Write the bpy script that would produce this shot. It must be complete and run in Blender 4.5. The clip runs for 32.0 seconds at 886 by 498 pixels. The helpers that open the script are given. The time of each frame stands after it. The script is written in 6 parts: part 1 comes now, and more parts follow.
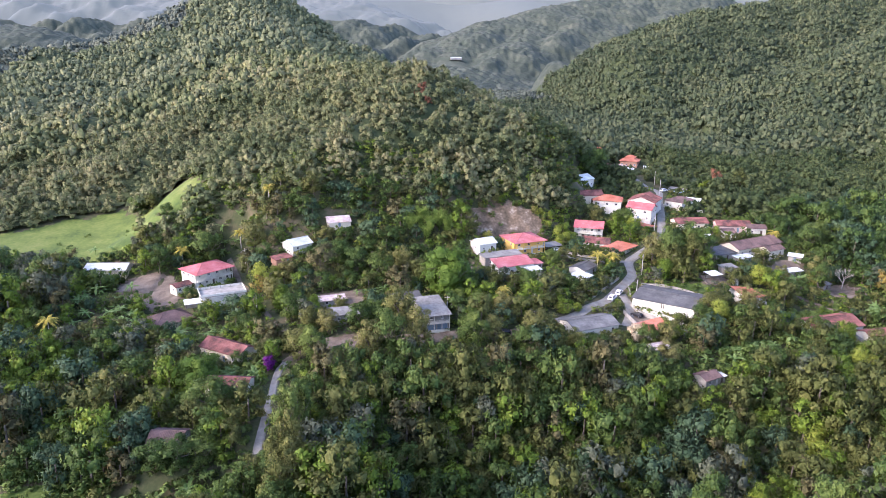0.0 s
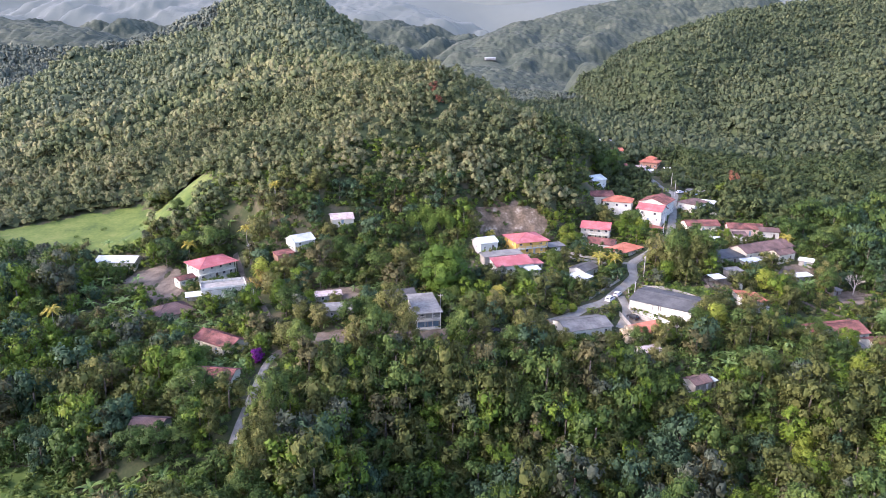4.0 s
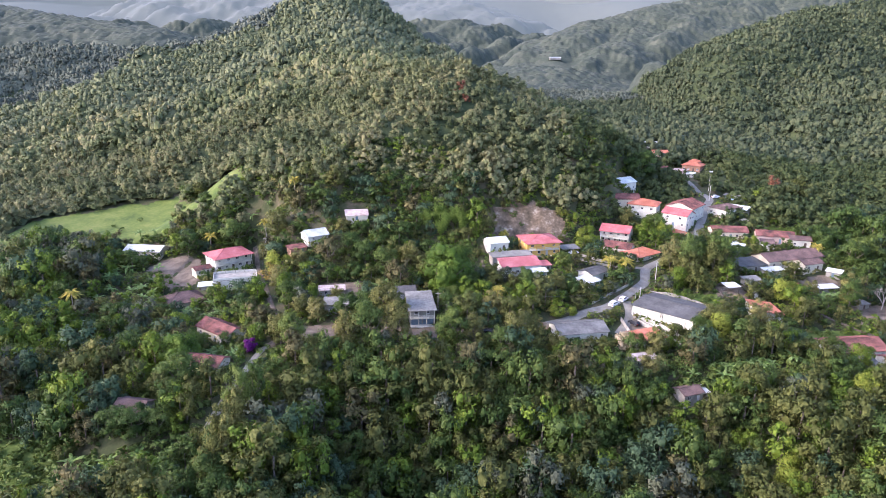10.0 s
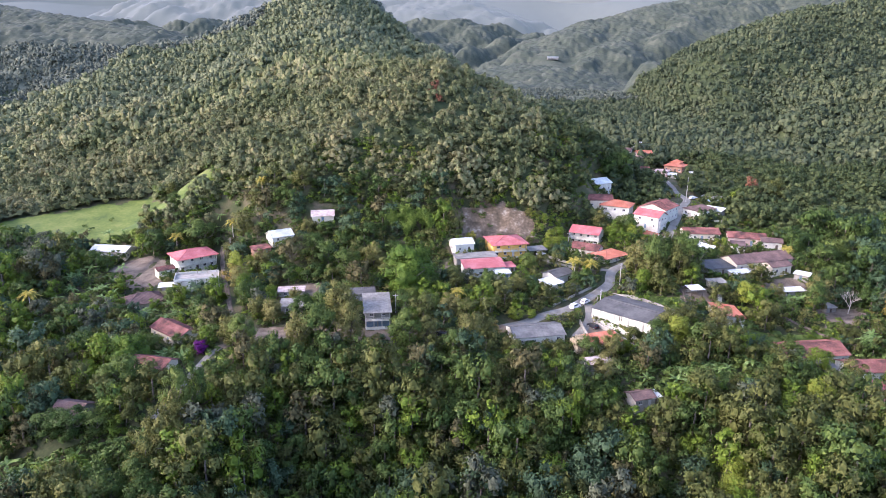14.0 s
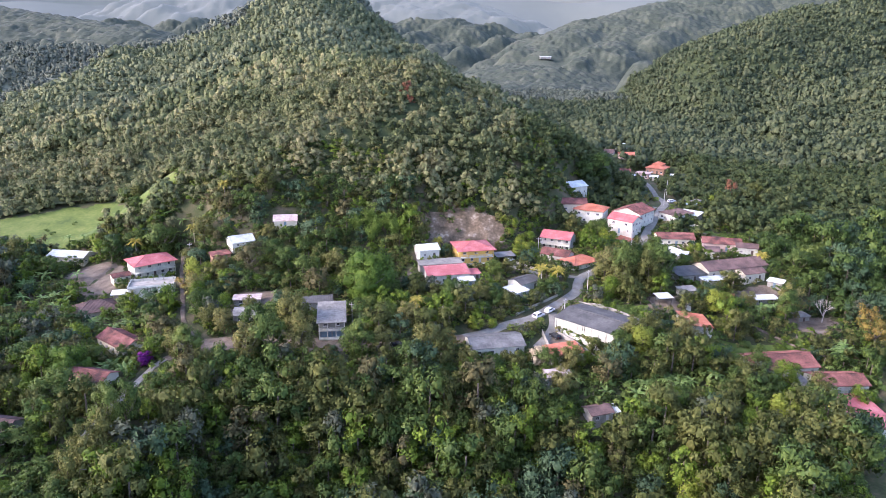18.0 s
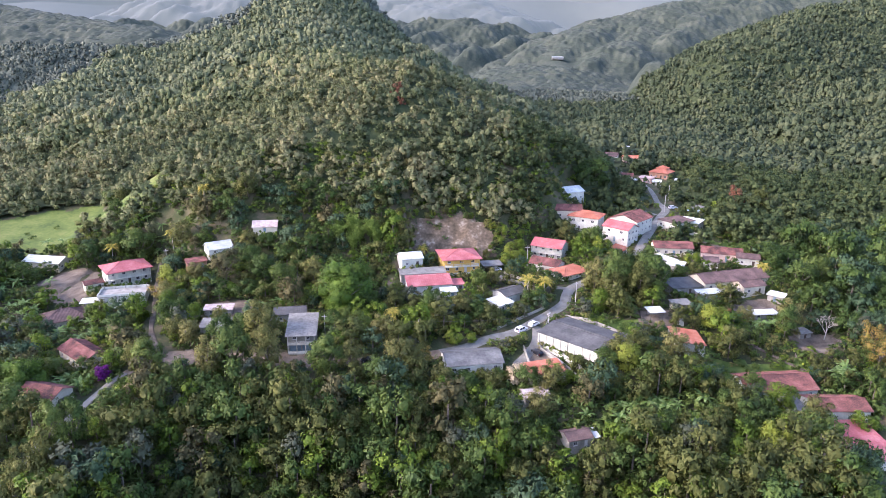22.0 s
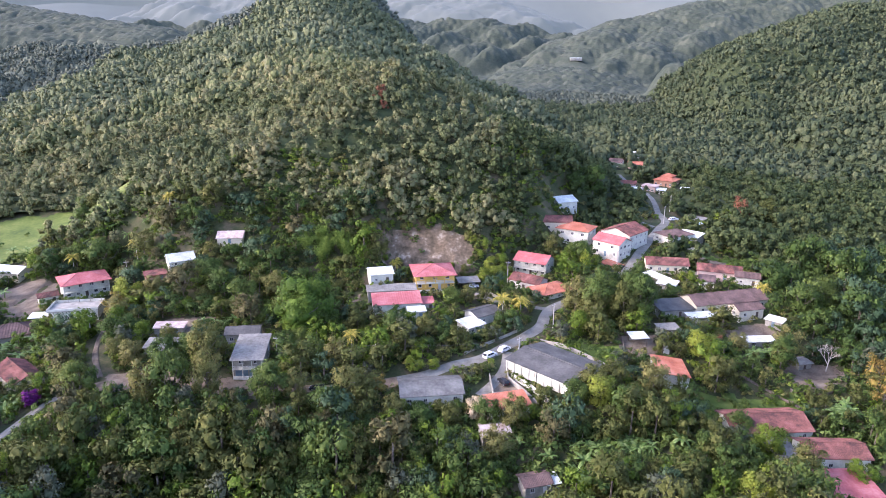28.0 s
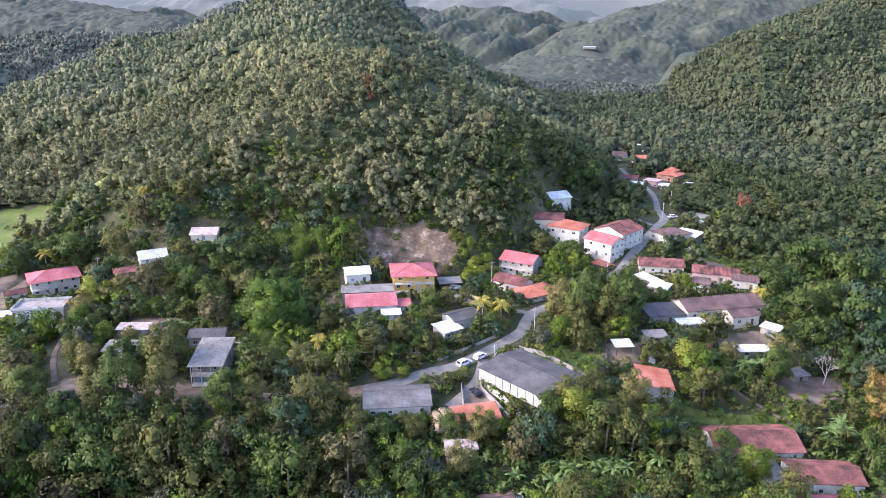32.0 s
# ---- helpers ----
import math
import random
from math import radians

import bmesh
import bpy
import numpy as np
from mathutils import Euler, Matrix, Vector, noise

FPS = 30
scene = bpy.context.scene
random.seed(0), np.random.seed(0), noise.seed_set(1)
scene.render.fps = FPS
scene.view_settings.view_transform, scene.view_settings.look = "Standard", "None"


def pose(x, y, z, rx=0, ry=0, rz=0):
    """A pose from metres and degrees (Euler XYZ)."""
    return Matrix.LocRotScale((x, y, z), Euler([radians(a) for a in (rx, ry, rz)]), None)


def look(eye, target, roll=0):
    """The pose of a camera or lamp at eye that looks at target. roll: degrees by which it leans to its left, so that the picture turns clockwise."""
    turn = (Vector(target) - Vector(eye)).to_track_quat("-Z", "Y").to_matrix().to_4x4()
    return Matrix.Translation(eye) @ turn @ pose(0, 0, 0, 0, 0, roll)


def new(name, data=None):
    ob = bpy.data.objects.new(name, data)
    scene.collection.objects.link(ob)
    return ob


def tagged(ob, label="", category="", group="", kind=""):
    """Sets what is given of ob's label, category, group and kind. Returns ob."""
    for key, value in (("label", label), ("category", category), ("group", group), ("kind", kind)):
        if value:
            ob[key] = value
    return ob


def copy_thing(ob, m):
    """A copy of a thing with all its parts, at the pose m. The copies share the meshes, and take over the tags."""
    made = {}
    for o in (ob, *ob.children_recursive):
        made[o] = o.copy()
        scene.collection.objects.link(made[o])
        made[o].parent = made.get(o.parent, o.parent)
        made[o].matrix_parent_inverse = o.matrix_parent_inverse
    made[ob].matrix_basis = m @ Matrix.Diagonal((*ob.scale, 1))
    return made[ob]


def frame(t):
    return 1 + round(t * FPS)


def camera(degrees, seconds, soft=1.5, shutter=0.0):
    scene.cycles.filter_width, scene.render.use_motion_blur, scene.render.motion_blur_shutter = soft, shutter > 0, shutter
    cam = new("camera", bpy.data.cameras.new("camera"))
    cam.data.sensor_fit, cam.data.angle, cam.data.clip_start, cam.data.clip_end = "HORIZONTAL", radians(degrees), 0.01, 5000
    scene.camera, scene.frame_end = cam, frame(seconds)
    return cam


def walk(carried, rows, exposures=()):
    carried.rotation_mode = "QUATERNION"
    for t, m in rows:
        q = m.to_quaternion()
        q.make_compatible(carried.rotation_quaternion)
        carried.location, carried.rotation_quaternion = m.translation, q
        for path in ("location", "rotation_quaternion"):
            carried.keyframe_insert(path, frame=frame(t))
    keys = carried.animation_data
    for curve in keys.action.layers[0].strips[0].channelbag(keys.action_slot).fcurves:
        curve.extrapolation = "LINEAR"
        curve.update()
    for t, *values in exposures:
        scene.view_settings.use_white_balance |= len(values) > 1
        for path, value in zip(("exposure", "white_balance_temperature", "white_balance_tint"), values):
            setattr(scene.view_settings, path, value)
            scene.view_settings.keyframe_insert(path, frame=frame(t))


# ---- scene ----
cam = camera(63.89, 32.0, soft=0.8)

# seconds, eye x, y, z, yaw to the left, pitch
PATH = [
    (0, -0.00, 0.00, 100.00, -9.886, -16.272),
    (0.5, 1.92, -0.38, 99.95, -9.421, -16.279),
    (1, 3.85, -0.76, 99.91, -8.937, -16.282),
    (1.5, 5.79, -1.15, 99.86, -8.440, -16.285),
    (2, 7.74, -1.55, 99.80, -7.893, -16.281),
    (2.5, 9.71, -1.96, 99.73, -7.810, -16.260),
    (4.5, 17.80, -3.61, 99.44, -5.767, -16.260),
    (5, 19.86, -3.97, 99.39, -5.028, -16.259),
    (5.5, 21.93, -4.29, 99.36, -4.248, -16.272),
    (6, 24.01, -4.57, 99.36, -3.483, -16.288),
    (6.5, 26.12, -4.80, 99.37, -2.787, -16.295),
    (7, 28.24, -5.00, 99.39, -2.166, -16.300),
    (7.5, 30.38, -5.17, 99.43, -1.637, -16.320),
    (8, 32.55, -5.30, 99.47, -1.437, -16.336),
    (8.5, 34.75, -5.39, 99.51, -1.312, -16.340),
    (9, 36.96, -5.45, 99.55, -1.191, -16.342),
    (9.5, 39.19, -5.46, 99.59, -0.982, -16.327),
    (10, 41.41, -5.43, 99.63, -0.294, -16.354),
    (10.5, 43.63, -5.35, 99.65, 0.416, -16.377),
    (11, 45.82, -5.21, 99.66, 0.624, -16.376),
    (11.5, 47.98, -5.02, 99.66, 0.579, -16.372),
    (12, 50.11, -4.75, 99.65, 0.529, -16.381),
    (12.5, 52.21, -4.41, 99.63, 0.464, -16.388),
    (13, 54.26, -3.99, 99.62, 0.401, -16.401),
    (13.5, 56.28, -3.47, 99.61, 0.327, -16.398),
    (14, 58.25, -2.85, 99.62, 0.278, -16.379),
    (14.5, 60.18, -2.13, 99.64, 0.236, -16.392),
    (16.5, 67.39, 1.84, 99.80, 0.263, -16.395),
    (17, 69.07, 3.09, 99.82, 0.320, -16.406),
    (17.5, 70.69, 4.42, 99.83, 0.357, -16.403),
    (18, 72.26, 5.83, 99.82, 0.321, -16.414),
    (18.5, 73.81, 7.31, 99.80, 0.452, -16.431),
    (19, 75.34, 8.83, 99.78, 0.757, -16.434),
    (19.5, 76.87, 10.37, 99.75, 1.074, -16.431),
    (20, 78.40, 11.93, 99.73, 1.339, -16.431),
    (20.5, 79.95, 13.49, 99.71, 1.427, -16.425),
    (21, 81.52, 15.05, 99.70, 1.505, -16.428),
    (21.5, 83.09, 16.61, 99.69, 1.602, -16.423),
    (22, 84.66, 18.19, 99.68, 1.754, -16.415),
    (22.5, 86.22, 19.77, 99.67, 2.096, -16.394),
    (23, 87.77, 21.38, 99.66, 2.473, -16.384),
    (23.5, 89.29, 23.01, 99.64, 3.096, -16.381),
    (24, 90.79, 24.65, 99.62, 3.619, -16.380),
    (24.5, 92.28, 26.30, 99.61, 3.613, -16.370),
    (25, 93.76, 27.96, 99.59, 3.589, -16.359),
    (25.5, 95.23, 29.60, 99.59, 3.579, -16.359),
    (26, 96.71, 31.24, 99.59, 3.554, -16.370),
    (26.5, 98.18, 32.85, 99.60, 3.523, -16.352),
    (28.5, 104.11, 39.23, 99.69, 4.102, -16.379),
    (29, 105.59, 40.83, 99.71, 4.262, -16.505),
    (29.5, 107.06, 42.46, 99.72, 4.370, -17.135),
    (30, 108.53, 44.09, 99.72, 4.855, -17.178),
    (30.5, 110.00, 45.74, 99.72, 5.149, -17.197),
    (31, 111.46, 47.40, 99.71, 5.232, -17.210),
    (31.5, 112.93, 49.06, 99.70, 5.247, -17.221),
    (32, 114.39, 50.73, 99.68, 5.369, -17.241),
]


def aim(x, y, z, yaw, pitch, roll=0.43):
    a, b = radians(yaw), radians(pitch)
    way = Vector((-math.sin(a) * math.cos(b), math.cos(a) * math.cos(b), math.sin(b)))
    return look((x, y, z), Vector((x, y, z)) + way * 100, roll)


walk(cam, [(row[0], aim(*row[1:])) for row in PATH], [(0, 2.15, 5850, 32), (32, 2.15, 5850, 32)])

# ---- light ----
world = bpy.data.worlds.new("world")
scene.world = world
world.use_nodes = True
wn = world.node_tree
sky = wn.nodes.new("ShaderNodeTexSky")
sky.sky_type, sky.sun_disc = "NISHITA", False
SUN_EL, SUN_AZ = 30.0, 258.0
sky.sun_elevation, sky.sun_rotation = radians(SUN_EL), radians(SUN_AZ)
sky.dust_density, sky.air_density, sky.ozone_density = 2.0, 1.0, 1.0
wn.links.new(sky.outputs["Color"], wn.nodes["Background"].inputs["Color"])
wn.nodes["Background"].inputs["Strength"].default_value = 0.15

sun = new("sun", bpy.data.lights.new("sun", "SUN"))
sun.data.energy, sun.data.angle, sun.data.color = 0.9, radians(16), (1.0, 0.88, 0.7)
_a, _e = radians(SUN_AZ), radians(SUN_EL)
sun.matrix_world = look(Vector((math.sin(_a) * math.cos(_e), math.cos(_a) * math.cos(_e), math.sin(_e))) * 300, (0, 0, 0))


# ---- materials ----
def material(name, colors, scale=1.0, rough=0.8, metal=0.0, bump=0.0, bump_scale=None, fine=None, island=0.0, obj=0.0, translucent=0.0):
    """Colour ramp over a noise at real size, a finer grain, relief, and variation by island or by object."""
    m = bpy.data.materials.new(name)
    m.use_nodes = True
    nt = m.node_tree
    p = nt.nodes["Principled BSDF"]
    p.inputs["Roughness"].default_value, p.inputs["Metallic"].default_value = rough, metal
    p.inputs["Specular IOR Level"].default_value = 0.12 if translucent else 0.25
    geo = nt.nodes.new("ShaderNodeTexCoord")
    noise_t = nt.nodes.new("ShaderNodeTexNoise")
    noise_t.inputs["Scale"].default_value, noise_t.inputs["Detail"].default_value = scale, 4.0
    pos = nt.nodes.new("ShaderNodeNewGeometry")
    nt.links.new(pos.outputs["Position"], noise_t.inputs["Vector"])
    value = noise_t.outputs["Fac"]

    def add(socket, amount):
        mul = nt.nodes.new("ShaderNodeMath")
        mul.operation = "MULTIPLY_ADD"
        nt.links.new(socket, mul.inputs[0])
        mul.inputs[1].default_value = amount
        return mul

    if fine:
        n2 = nt.nodes.new("ShaderNodeTexNoise")
        n2.inputs["Scale"].default_value, n2.inputs["Detail"].default_value = fine, 3.0
        nt.links.new(pos.outputs["Position"], n2.inputs["Vector"])
        mul = add(n2.outputs["Fac"], 0.5)
        sub = nt.nodes.new("ShaderNodeMath")
        sub.operation = "SUBTRACT"
        nt.links.new(value, sub.inputs[0])
        sub.inputs[1].default_value = 0.25
        nt.links.new(sub.outputs[0], mul.inputs[2])
        value = mul.outputs[0]
    if island:
        mul = add(pos.outputs["Random Per Island"], island)
        sub = nt.nodes.new("ShaderNodeMath")
        sub.operation = "SUBTRACT"
        nt.links.new(value, sub.inputs[0])
        sub.inputs[1].default_value = island / 2
        nt.links.new(sub.outputs[0], mul.inputs[2])
        value = mul.outputs[0]
    if obj:
        info = nt.nodes.new("ShaderNodeObjectInfo")
        mul = add(info.outputs["Random"], obj)
        sub = nt.nodes.new("ShaderNodeMath")
        sub.operation = "SUBTRACT"
        nt.links.new(value, sub.inputs[0])
        sub.inputs[1].default_value = obj / 2
        nt.links.new(sub.outputs[0], mul.inputs[2])
        value = mul.outputs[0]
    ramp = nt.nodes.new("ShaderNodeValToRGB")
    e = ramp.color_ramp.elements
    e[0].position, e[1].position = 0.25, 0.75
    while len(e) < len(colors):
        e.new(0.5)
    for i, c in enumerate(colors):
        e[i].position = 0.25 + 0.5 * i / max(1, len(colors) - 1)
        e[i].color = (*c, 1)
    nt.links.new(value, ramp.inputs["Fac"])
    nt.links.new(ramp.outputs["Color"], p.inputs["Base Color"])
    if bump:
        b = nt.nodes.new("ShaderNodeBump")
        b.inputs["Strength"].default_value = bump
        n3 = nt.nodes.new("ShaderNodeTexNoise")
        n3.inputs["Scale"].default_value, n3.inputs["Detail"].default_value = bump_scale or scale * 4, 4.0
        nt.links.new(pos.outputs["Position"], n3.inputs["Vector"])
        nt.links.new(n3.outputs["Fac"], b.inputs["Height"])
        nt.links.new(b.outputs["Normal"], p.inputs["Normal"])
    if translucent:
        tr = nt.nodes.new("ShaderNodeBsdfTranslucent")
        mix = nt.nodes.new("ShaderNodeMixShader")
        mix.inputs[0].default_value = translucent
        nt.links.new(ramp.outputs["Color"], tr.inputs["Color"])
        nt.links.new(p.outputs[0], mix.inputs[1])
        nt.links.new(tr.outputs[0], mix.inputs[2])
        nt.links.new(mix.outputs[0], nt.nodes["Material Output"].inputs["Surface"])
    return m
GROUND = material("ground_cover", [(0.028, 0.038, 0.014), (0.042, 0.055, 0.019), (0.075, 0.072, 0.034), (0.125, 0.098, 0.062)], 0.14, 0.95, bump=1.0, bump_scale=1.6, fine=1.3)
MEADOW = material("meadow_grass", [(0.05, 0.085, 0.018), (0.1, 0.14, 0.026), (0.16, 0.18, 0.05)], 0.09, 0.95, fine=0.7, bump=1.0, bump_scale=2.2)
DIRT = material("dry_earth", [(0.091, 0.07, 0.048), (0.154, 0.122, 0.0864), (0.217, 0.182, 0.134)], 0.35, 0.95, fine=2.5, bump=0.4, bump_scale=5)
CONCRETE_ROAD = material("worn_concrete_paving", [(0.148, 0.137, 0.109), (0.207, 0.196, 0.158), (0.266, 0.255, 0.211)], 0.4, 0.9, fine=3, bump=0.2, bump_scale=8)
CUT = material("bare_slope_soil", [(0.051, 0.0415, 0.021), (0.102, 0.0764, 0.0462), (0.17, 0.126, 0.0805), (0.357, 0.299, 0.217)], 0.22, 0.95, fine=0.9, bump=0.9, bump_scale=1.2)
LEAF_B = material("deep_green_leaves", [(0.042, 0.078, 0.018), (0.075, 0.12, 0.027), (0.135, 0.178, 0.04)], 0.06, 0.5, fine=1.7, island=0.35, obj=0.45, translucent=0.25)
LEAF_C = material("olive_leaves", [(0.08, 0.095, 0.025), (0.135, 0.145, 0.04), (0.2, 0.19, 0.065)], 0.06, 0.6, fine=1.7, island=0.35, obj=0.45, translucent=0.25)
LEAF_D = material("bright_leaves", [(0.085, 0.14, 0.016), (0.15, 0.215, 0.025), (0.25, 0.285, 0.045)], 0.06, 0.5, fine=1.7, island=0.35, obj=0.4, translucent=0.25)
LEAF_S = material("blue_green_leaves", [(0.04, 0.075, 0.035), (0.07, 0.115, 0.055), (0.115, 0.165, 0.085)], 0.06, 0.55, fine=1.7, island=0.35, obj=0.4, translucent=0.2)
LEAF_Y = material("yellowing_leaves", [(0.14, 0.13, 0.03), (0.22, 0.18, 0.04), (0.3, 0.2, 0.06)], 0.3, 0.6, island=0.6, translucent=0.25)
LEAF_R = material("rusty_leaves", [(0.2, 0.09, 0.05), (0.3, 0.13, 0.07)], 0.3, 0.7, island=0.5, translucent=0.15)
LEAF_G = material("grey_leaves", [(0.055, 0.068, 0.038), (0.085, 0.1, 0.06), (0.12, 0.135, 0.085)], 0.3, 0.7, fine=1.7, island=0.4, translucent=0.15)
LEAF_M = material("mango_leaves", [(0.04, 0.08, 0.0126), (0.076, 0.136, 0.018), (0.136, 0.2, 0.0315)], 0.25, 0.5, fine=2.2, island=0.3, translucent=0.2)
LEAF_T = material("dull_brown_leaves", [(0.055, 0.058, 0.024), (0.095, 0.09, 0.036), (0.14, 0.125, 0.052)], 0.3, 0.7, fine=1.7, island=0.4, translucent=0.15)
PURPLE = material("purple_blossom", [(0.1, 0.012, 0.1), (0.19, 0.03, 0.2)], 0.8, 0.6, island=0.5, translucent=0.2)
CREAM = material("cream_blossom", [(0.45, 0.36, 0.22), (0.6, 0.5, 0.33)], 0.8, 0.7, island=0.5, translucent=0.2)
# hill colour paled a little for haze, valley colour darkened for the shaded side
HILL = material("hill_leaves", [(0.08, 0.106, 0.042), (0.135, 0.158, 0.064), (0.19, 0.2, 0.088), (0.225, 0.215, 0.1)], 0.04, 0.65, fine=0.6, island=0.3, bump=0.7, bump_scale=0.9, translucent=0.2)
VALLEY_SHADED = material("shaded_valley_leaves", [(0.04, 0.064, 0.024), (0.07, 0.097, 0.034), (0.112, 0.132, 0.047)], 0.05, 0.65, fine=0.6, island=0.3, bump=0.7, bump_scale=0.9, translucent=0.2)
# ridge leaf colour is paled and greyed in place of haze
RIDGEL_HAZED = material("hazed_ridge_leaves", [(0.105, 0.13, 0.06), (0.146, 0.168, 0.083), (0.192, 0.206, 0.108)], 0.03, 0.75, fine=0.4, island=0.2, bump=0.7, bump_scale=0.7, translucent=0.15)
# glen colour darkened and blued for shade and distance
GLEN_SHADED = material("shaded_glen_leaves", [(0.046, 0.066, 0.032), (0.074, 0.096, 0.045), (0.115, 0.13, 0.062)], 0.04, 0.7, fine=0.4, island=0.25, bump=0.7, bump_scale=0.7, translucent=0.15)
# haze-grey colour, darkened for the shade between crowns that the sheet lacks
FARCAN_SHADED = material("shade_dark_canopy", [(0.032, 0.044, 0.03), (0.055, 0.068, 0.045), (0.088, 0.098, 0.066)], 0.035, 0.9, fine=0.3, bump=0.8, bump_scale=0.35)
# colour darkened for the shade under and between the crowns
UNDER_SHADED = material("shade_dark_foliage", [(0.022, 0.035, 0.012), (0.04, 0.055, 0.018), (0.062, 0.078, 0.026)], 0.1, 0.85, fine=0.9, bump=1.0, bump_scale=1.2)
# blue-grey of distant haze put into the leaf colour
FARHILL_HAZED = material("haze_tinted_leaves", [(0.075, 0.092, 0.064), (0.102, 0.12, 0.082), (0.135, 0.15, 0.102)], 0.05, 0.85, fine=0.3, island=0.15, bump=0.6, bump_scale=0.5)
PALM = material("palm_fronds", [(0.18, 0.2, 0.03), (0.34, 0.3, 0.05), (0.48, 0.38, 0.08)], 0.6, 0.5, island=0.6, translucent=0.25)
BANANA = material("banana_leaves", [(0.09, 0.16, 0.04), (0.15, 0.23, 0.06), (0.22, 0.3, 0.11)], 0.5, 0.45, island=0.6, translucent=0.3)
BAMBOO = material("bamboo_leaves", [(0.09, 0.15, 0.025), (0.14, 0.21, 0.035), (0.2, 0.27, 0.06)], 0.5, 0.55, island=0.5, translucent=0.25)
GRASS = material("rank_grass", [(0.055, 0.095, 0.022), (0.09, 0.14, 0.03), (0.14, 0.185, 0.05)], 0.3, 0.7, island=0.6, translucent=0.2)
BARK = material("bark", [(0.07, 0.058, 0.045), (0.12, 0.1, 0.08), (0.21, 0.185, 0.155)], 1.5, 0.9, fine=6, bump=0.5, bump_scale=9)
PALEBARK = material("pale_dead_wood", [(0.3, 0.27, 0.23), (0.45, 0.42, 0.37)], 1.2, 0.9, fine=5)
WHITE = material("white_plaster", [(0.38, 0.367, 0.298), (0.53, 0.52, 0.437), (0.64, 0.632, 0.539)], 0.35, 0.85, fine=2, bump=0.1, bump_scale=8)
CREAMW = material("cream_plaster", [(0.475, 0.427, 0.315), (0.608, 0.563, 0.432)], 0.35, 0.85, fine=2, bump=0.1, bump_scale=8)
YELLOW = material("yellow_plaster", [(0.62, 0.4, 0.1), (0.74, 0.5, 0.15)], 0.4, 0.8, fine=2)
PINKW = material("faded_pink_plaster", [(0.42, 0.3, 0.25), (0.55, 0.42, 0.36)], 0.4, 0.85, fine=2)
RAW = material("raw_cement", [(0.192, 0.185, 0.152), (0.281, 0.266, 0.224), (0.37, 0.355, 0.297)], 0.5, 0.9, fine=3, bump=0.3, bump_scale=5)
BLUEW = material("light_blue_plaster", [(0.3, 0.45, 0.55), (0.42, 0.56, 0.64)], 0.5, 0.8, fine=2)
BRICKW = material("brick_masonry", [(0.3, 0.17, 0.11), (0.42, 0.25, 0.17)], 0.8, 0.9, fine=4, bump=0.4, bump_scale=7)
R_RED = material("red_painted_roof_sheets", [(0.28, 0.075, 0.07), (0.38, 0.115, 0.11), (0.46, 0.19, 0.18)], 0.25, 0.65, fine=1.5, island=0.1)
R_ORANGE = material("orange_roof_tiles", [(0.28, 0.09, 0.05), (0.4, 0.14, 0.08), (0.47, 0.21, 0.14)], 0.3, 0.75, fine=2, bump=0.3, bump_scale=4)
R_TILE = material("weathered_clay_tiles", [(0.04, 0.028, 0.024), (0.11, 0.05, 0.04), (0.2, 0.082, 0.065), (0.27, 0.125, 0.1)], 0.3, 0.9, fine=2.6, bump=0.8, bump_scale=5)
R_BROWN = material("brown_clay_tiles", [(0.055, 0.04, 0.036), (0.12, 0.078, 0.066), (0.19, 0.125, 0.105)], 0.3, 0.85, fine=2.6, bump=0.5, bump_scale=4)
R_GREY = material("grey_fibre_sheets", [(0.054, 0.054, 0.0508), (0.0855, 0.0846, 0.0779), (0.126, 0.124, 0.112)], 0.25, 0.85, fine=1.5)
R_MID = material("patched_grey_sheets", [(0.0808, 0.0808, 0.074), (0.128, 0.127, 0.114), (0.19, 0.188, 0.168)], 0.3, 0.8, fine=1.3, island=0.35)
R_ZINC = material("dull_zinc_sheets", [(0.123, 0.119, 0.1), (0.19, 0.183, 0.156), (0.266, 0.256, 0.217)], 0.3, 0.75, fine=1.2, island=0.2)
R_WHITE = material("bright_metal_sheets", [(0.399, 0.417, 0.378), (0.532, 0.553, 0.502), (0.646, 0.669, 0.607)], 0.3, 0.75, fine=1.2, island=0.2)
R_RUST = material("rusty_metal_sheets", [(0.3, 0.2, 0.16), (0.42, 0.34, 0.3), (0.55, 0.5, 0.47)], 0.5, 0.7, fine=1.5, island=0.3)
GLASS = material("dark_window_glass", [(0.02, 0.022, 0.025), (0.04, 0.045, 0.05)], 0.5, 0.12)
DARKW = material("dark_timber", [(0.06, 0.045, 0.035), (0.12, 0.09, 0.07)], 1.5, 0.7)
FRAMEW = material("window_frame_paint", [(0.45, 0.43, 0.4), (0.6, 0.58, 0.55)], 1.0, 0.6)
SHUTTER = material("blue_grey_metal_door", [(0.12, 0.18, 0.22), (0.18, 0.25, 0.3)], 1.0, 0.5)
CAR_WHITE = material("white_car_paint", [(0.78, 0.78, 0.78), (0.82, 0.82, 0.82)], 1.0, 0.25)
CAR_DARK = material("black_car_paint", [(0.015, 0.016, 0.018), (0.03, 0.03, 0.033)], 1.0, 0.2)
RUBBER = material("tyre_rubber", [(0.02, 0.02, 0.02), (0.035, 0.035, 0.035)], 3.0, 0.85)
STEEL = material("wheel_steel", [(0.35, 0.35, 0.36), (0.5, 0.5, 0.5)], 3.0, 0.35, metal=0.8)
LAMPRED = material("tail_lamp_red", [(0.4, 0.02, 0.02), (0.5, 0.03, 0.03)], 3.0, 0.3)
WIRE = material("grey_wire", [(0.1, 0.1, 0.1), (0.16, 0.16, 0.16)], 1.0, 0.6)
